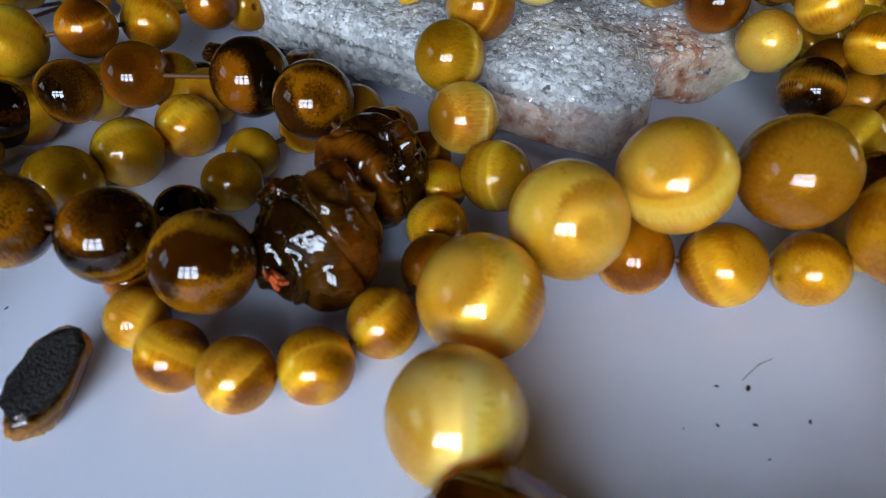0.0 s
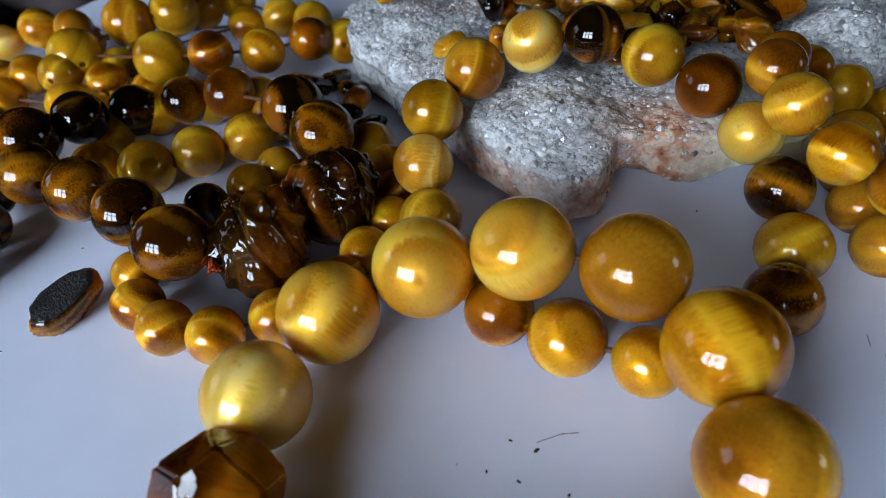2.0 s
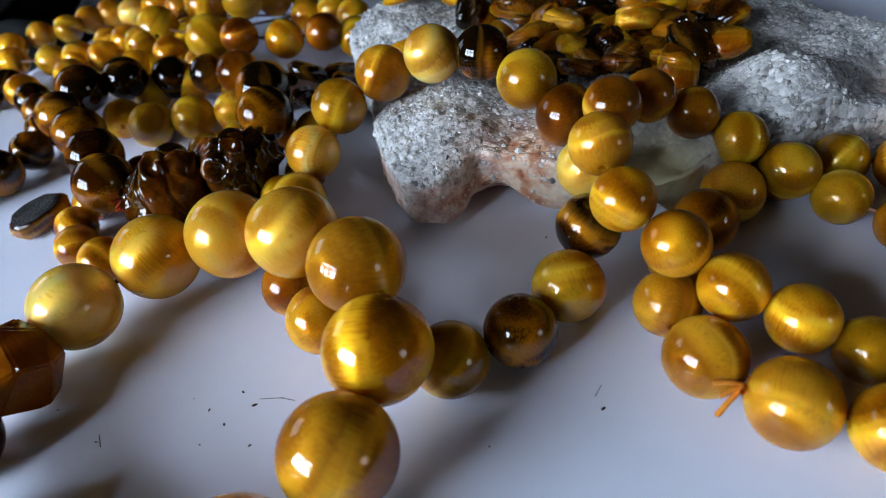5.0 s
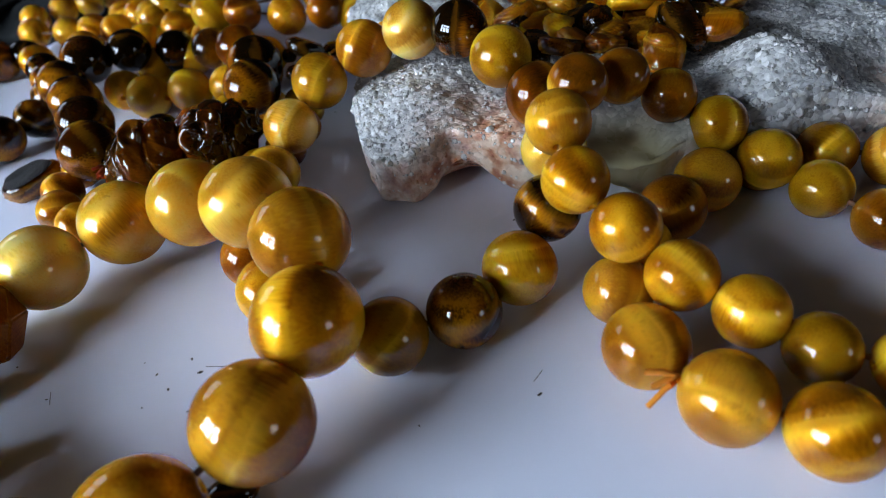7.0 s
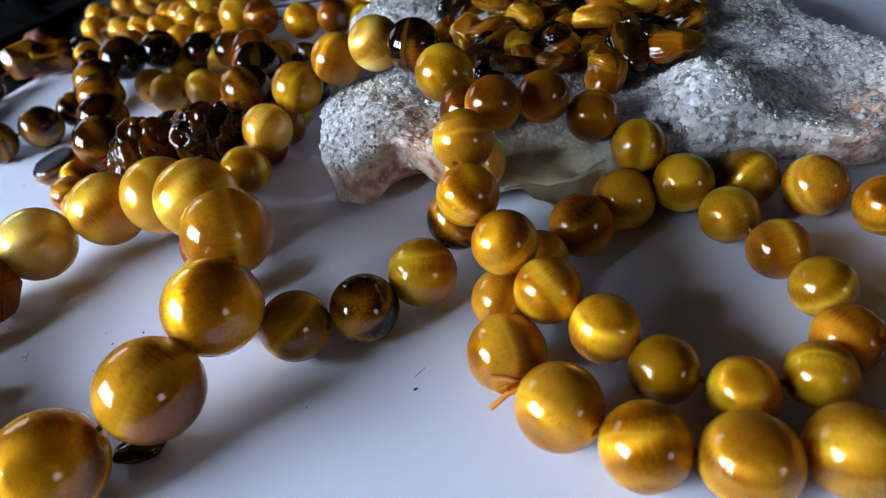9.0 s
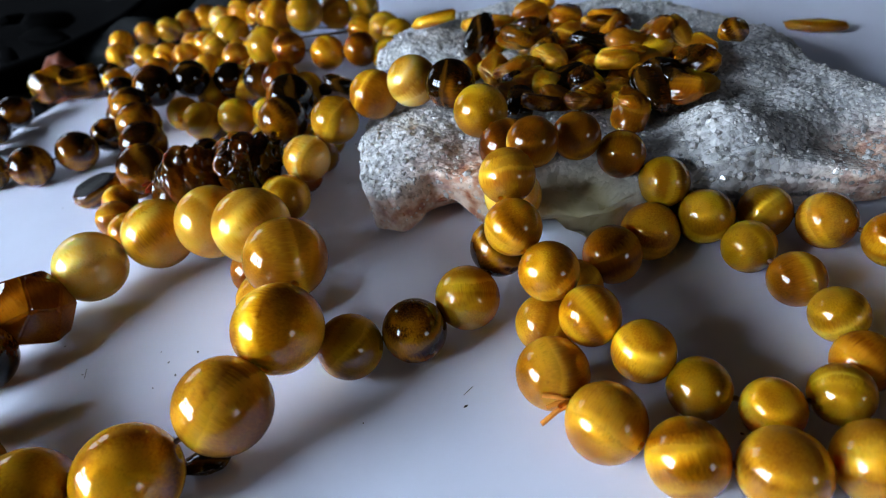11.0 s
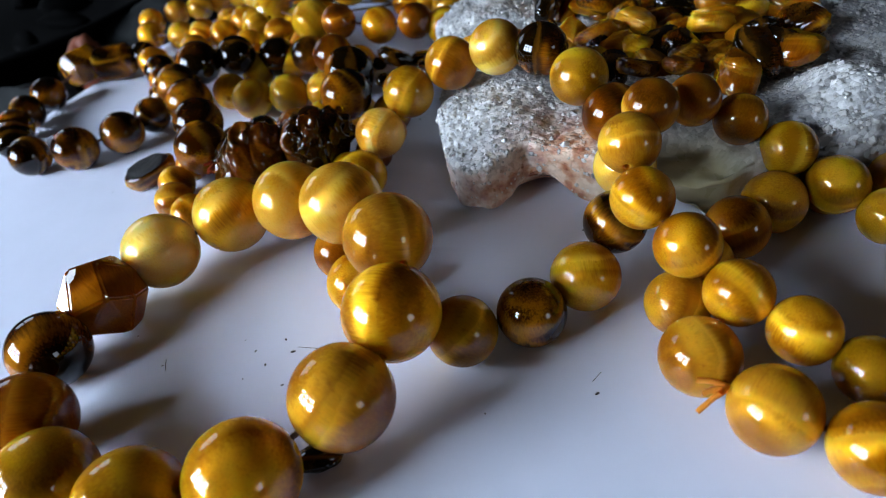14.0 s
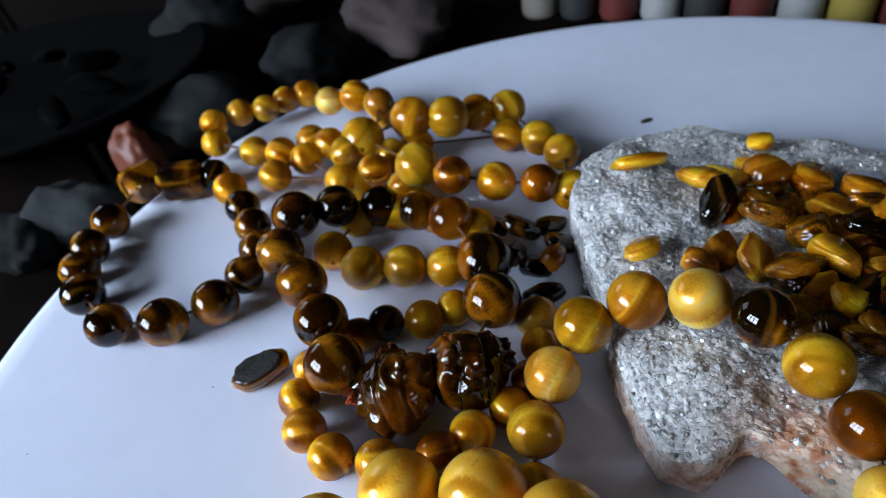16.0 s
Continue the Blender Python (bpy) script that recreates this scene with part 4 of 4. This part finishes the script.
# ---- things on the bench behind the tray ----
# stone colours taken down to near black: the dimness off the tray is painted in
GREY_DIM = plain("grey_stone", (0.016, 0.017, 0.017), 0.85, grain=0.35, scale=60, bump=0.6, dist=0.003)
PINK_DIM = plain("dimmed_pinkish_stone", (0.05, 0.038, 0.036), 0.85, grain=0.3, scale=60, bump=0.6, dist=0.003)
LIGHT_GREY_DIM = plain("dimmed_light_grey_stone", (0.035, 0.037, 0.037), 0.85, grain=0.3, scale=60, bump=0.6, dist=0.003)
RUST = plain("red_orange_stone", (0.16, 0.032, 0.008), 0.6, grain=0.4, scale=80, coat=0.1)
# glaze near zero, so the dish sinks into a darkness held by colour
DIM_GLAZE = plain("dimmed_glaze", (0.002, 0.002, 0.002), 0.9, grain=0.4, scale=30)
for m in (GREY_DIM, PINK_DIM, LIGHT_GREY_DIM, DIM_GLAZE, DIM_WOOD):
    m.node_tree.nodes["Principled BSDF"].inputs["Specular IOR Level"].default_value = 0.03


def boulder(seed, a, b, c):
    bm = bmesh.new()
    bmesh.ops.create_icosphere(bm, subdivisions=4, radius=1.0)
    for v in bm.verts:
        d = v.co.normalized()
        k = 1 + 0.28 * noise.noise(d * 1.3 + Vector((seed * 7.1, 0, 0))) + 0.10 * noise.noise(d * 3.7 + Vector((0, seed * 3.3, 0)))
        k *= 1 - 0.22 * max(0, noise.noise(d * 2.1 + Vector((seed, seed, 0))))
        v.co = Vector((d.x * a, d.y * b, max(-0.62, d.z) * c)) * k
    lowest = min(v.co.z for v in bm.verts)
    for v in bm.verts:
        v.co.z -= lowest
    return bm


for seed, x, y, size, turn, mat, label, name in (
        (1, -212, 88, (28, 22, 13), 20, GREY_DIM, "rounded grey stone on the bench, colour darkened for dim light", "grey_stone"),
        (2, -226, 142, (26, 20, 14), -30, GREY_DIM, "grey stone beside the tray, colour darkened for dim light", "grey_stone"),
        (3, -222, 192, (32, 24, 17), 10, PINK_DIM, "pinkish grey stone beside the tray, colour darkened for dim light", "pink_stone"),
        (4, -172, 24, (17, 13, 12), 50, LIGHT_GREY_DIM, "crumpled looking grey stone near the tray rim, colour darkened for dim light", "grey_stone"),
        (5, -172, 5, (15, 11, 9), 10, GREY_DIM, "small grey stone near the tray rim, colour darkened for dim light", "grey_stone"),
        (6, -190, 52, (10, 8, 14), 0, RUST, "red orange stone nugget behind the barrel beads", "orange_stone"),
        (7, -300, 120, (26, 20, 20), 70, GREY_DIM, "grey stone in the dim back of the bench", "grey_stone"),
        (8, -330, 175, (30, 26, 24), 70, PINK_DIM, "dull pink stone in the dim back of the bench", "pink_stone")):
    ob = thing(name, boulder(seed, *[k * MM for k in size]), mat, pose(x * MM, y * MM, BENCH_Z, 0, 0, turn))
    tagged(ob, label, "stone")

prof = [(0, 0.0), (0.04, 0.0), (0.046, 0.004), (0.078, 0.020), (0.080, 0.022), (0.077, 0.023), (0.044, 0.008), (0, 0.006)]
dish = thing("dish", lathe(prof, 72), DIM_GLAZE, pose(-0.285, 0.035, BENCH_Z))
tagged(dish, "shallow dark glazed dish standing on the bench, colour deepened for dim light", "dish")
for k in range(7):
    ob = lay("dark_shard", mesh_from("dark_shard", chip_bmesh(60 + k, 2.6, 1.2, 0.5, 9), DIM_GLAZE), -285 + 30 * math.cos(k * 0.9), 35 + 26 * math.sin(k * 0.9), -8 + 2 * k, 20 * (k % 3), 14, 50 * k, "dim grey glassy shard piled in the dark dish", "shard", "shards in the dish")

JAR = [((0.20, 0.17, 0.14), "beige"), ((0.09, 0.014, 0.01), "dark red"), ((0.24, 0.18, 0.03), "yellow"), ((0.02, 0.02, 0.02), "black"), ((0.26, 0.26, 0.25), "off-white")]
for k in range(12):
    col, word = JAR[(k * 3 + k // 4) % 5]
    jar = new("jar")
    tagged(jar, "small " + word + " jar in a row behind the tray", "jar", group="jars behind the tray")
    u = k / 11
    jar.location = (-0.195 + 0.19 * u, 0.262 + 0.112 * u, BENCH_Z)
    h = 0.052 + 0.006 * (k % 3)
    part("body", lathe([(0, 0), (0.0085, 0), (0.0095, 0.002), (0.0095, h * 0.75), (0.006, h * 0.82), (0.006, h * 0.86), (0, h * 0.86)], 28), plain("jar_" + word.replace(" ", "_").replace("-", "_"), col, 0.6, grain=0.15, scale=60), jar)
    part("lid", lathe([(0, h * 0.86), (0.0072, h * 0.86), (0.0072, h * 0.99), (0.0065, h), (0, h)], 24), DIM_GLAZE, jar, "dark lid")
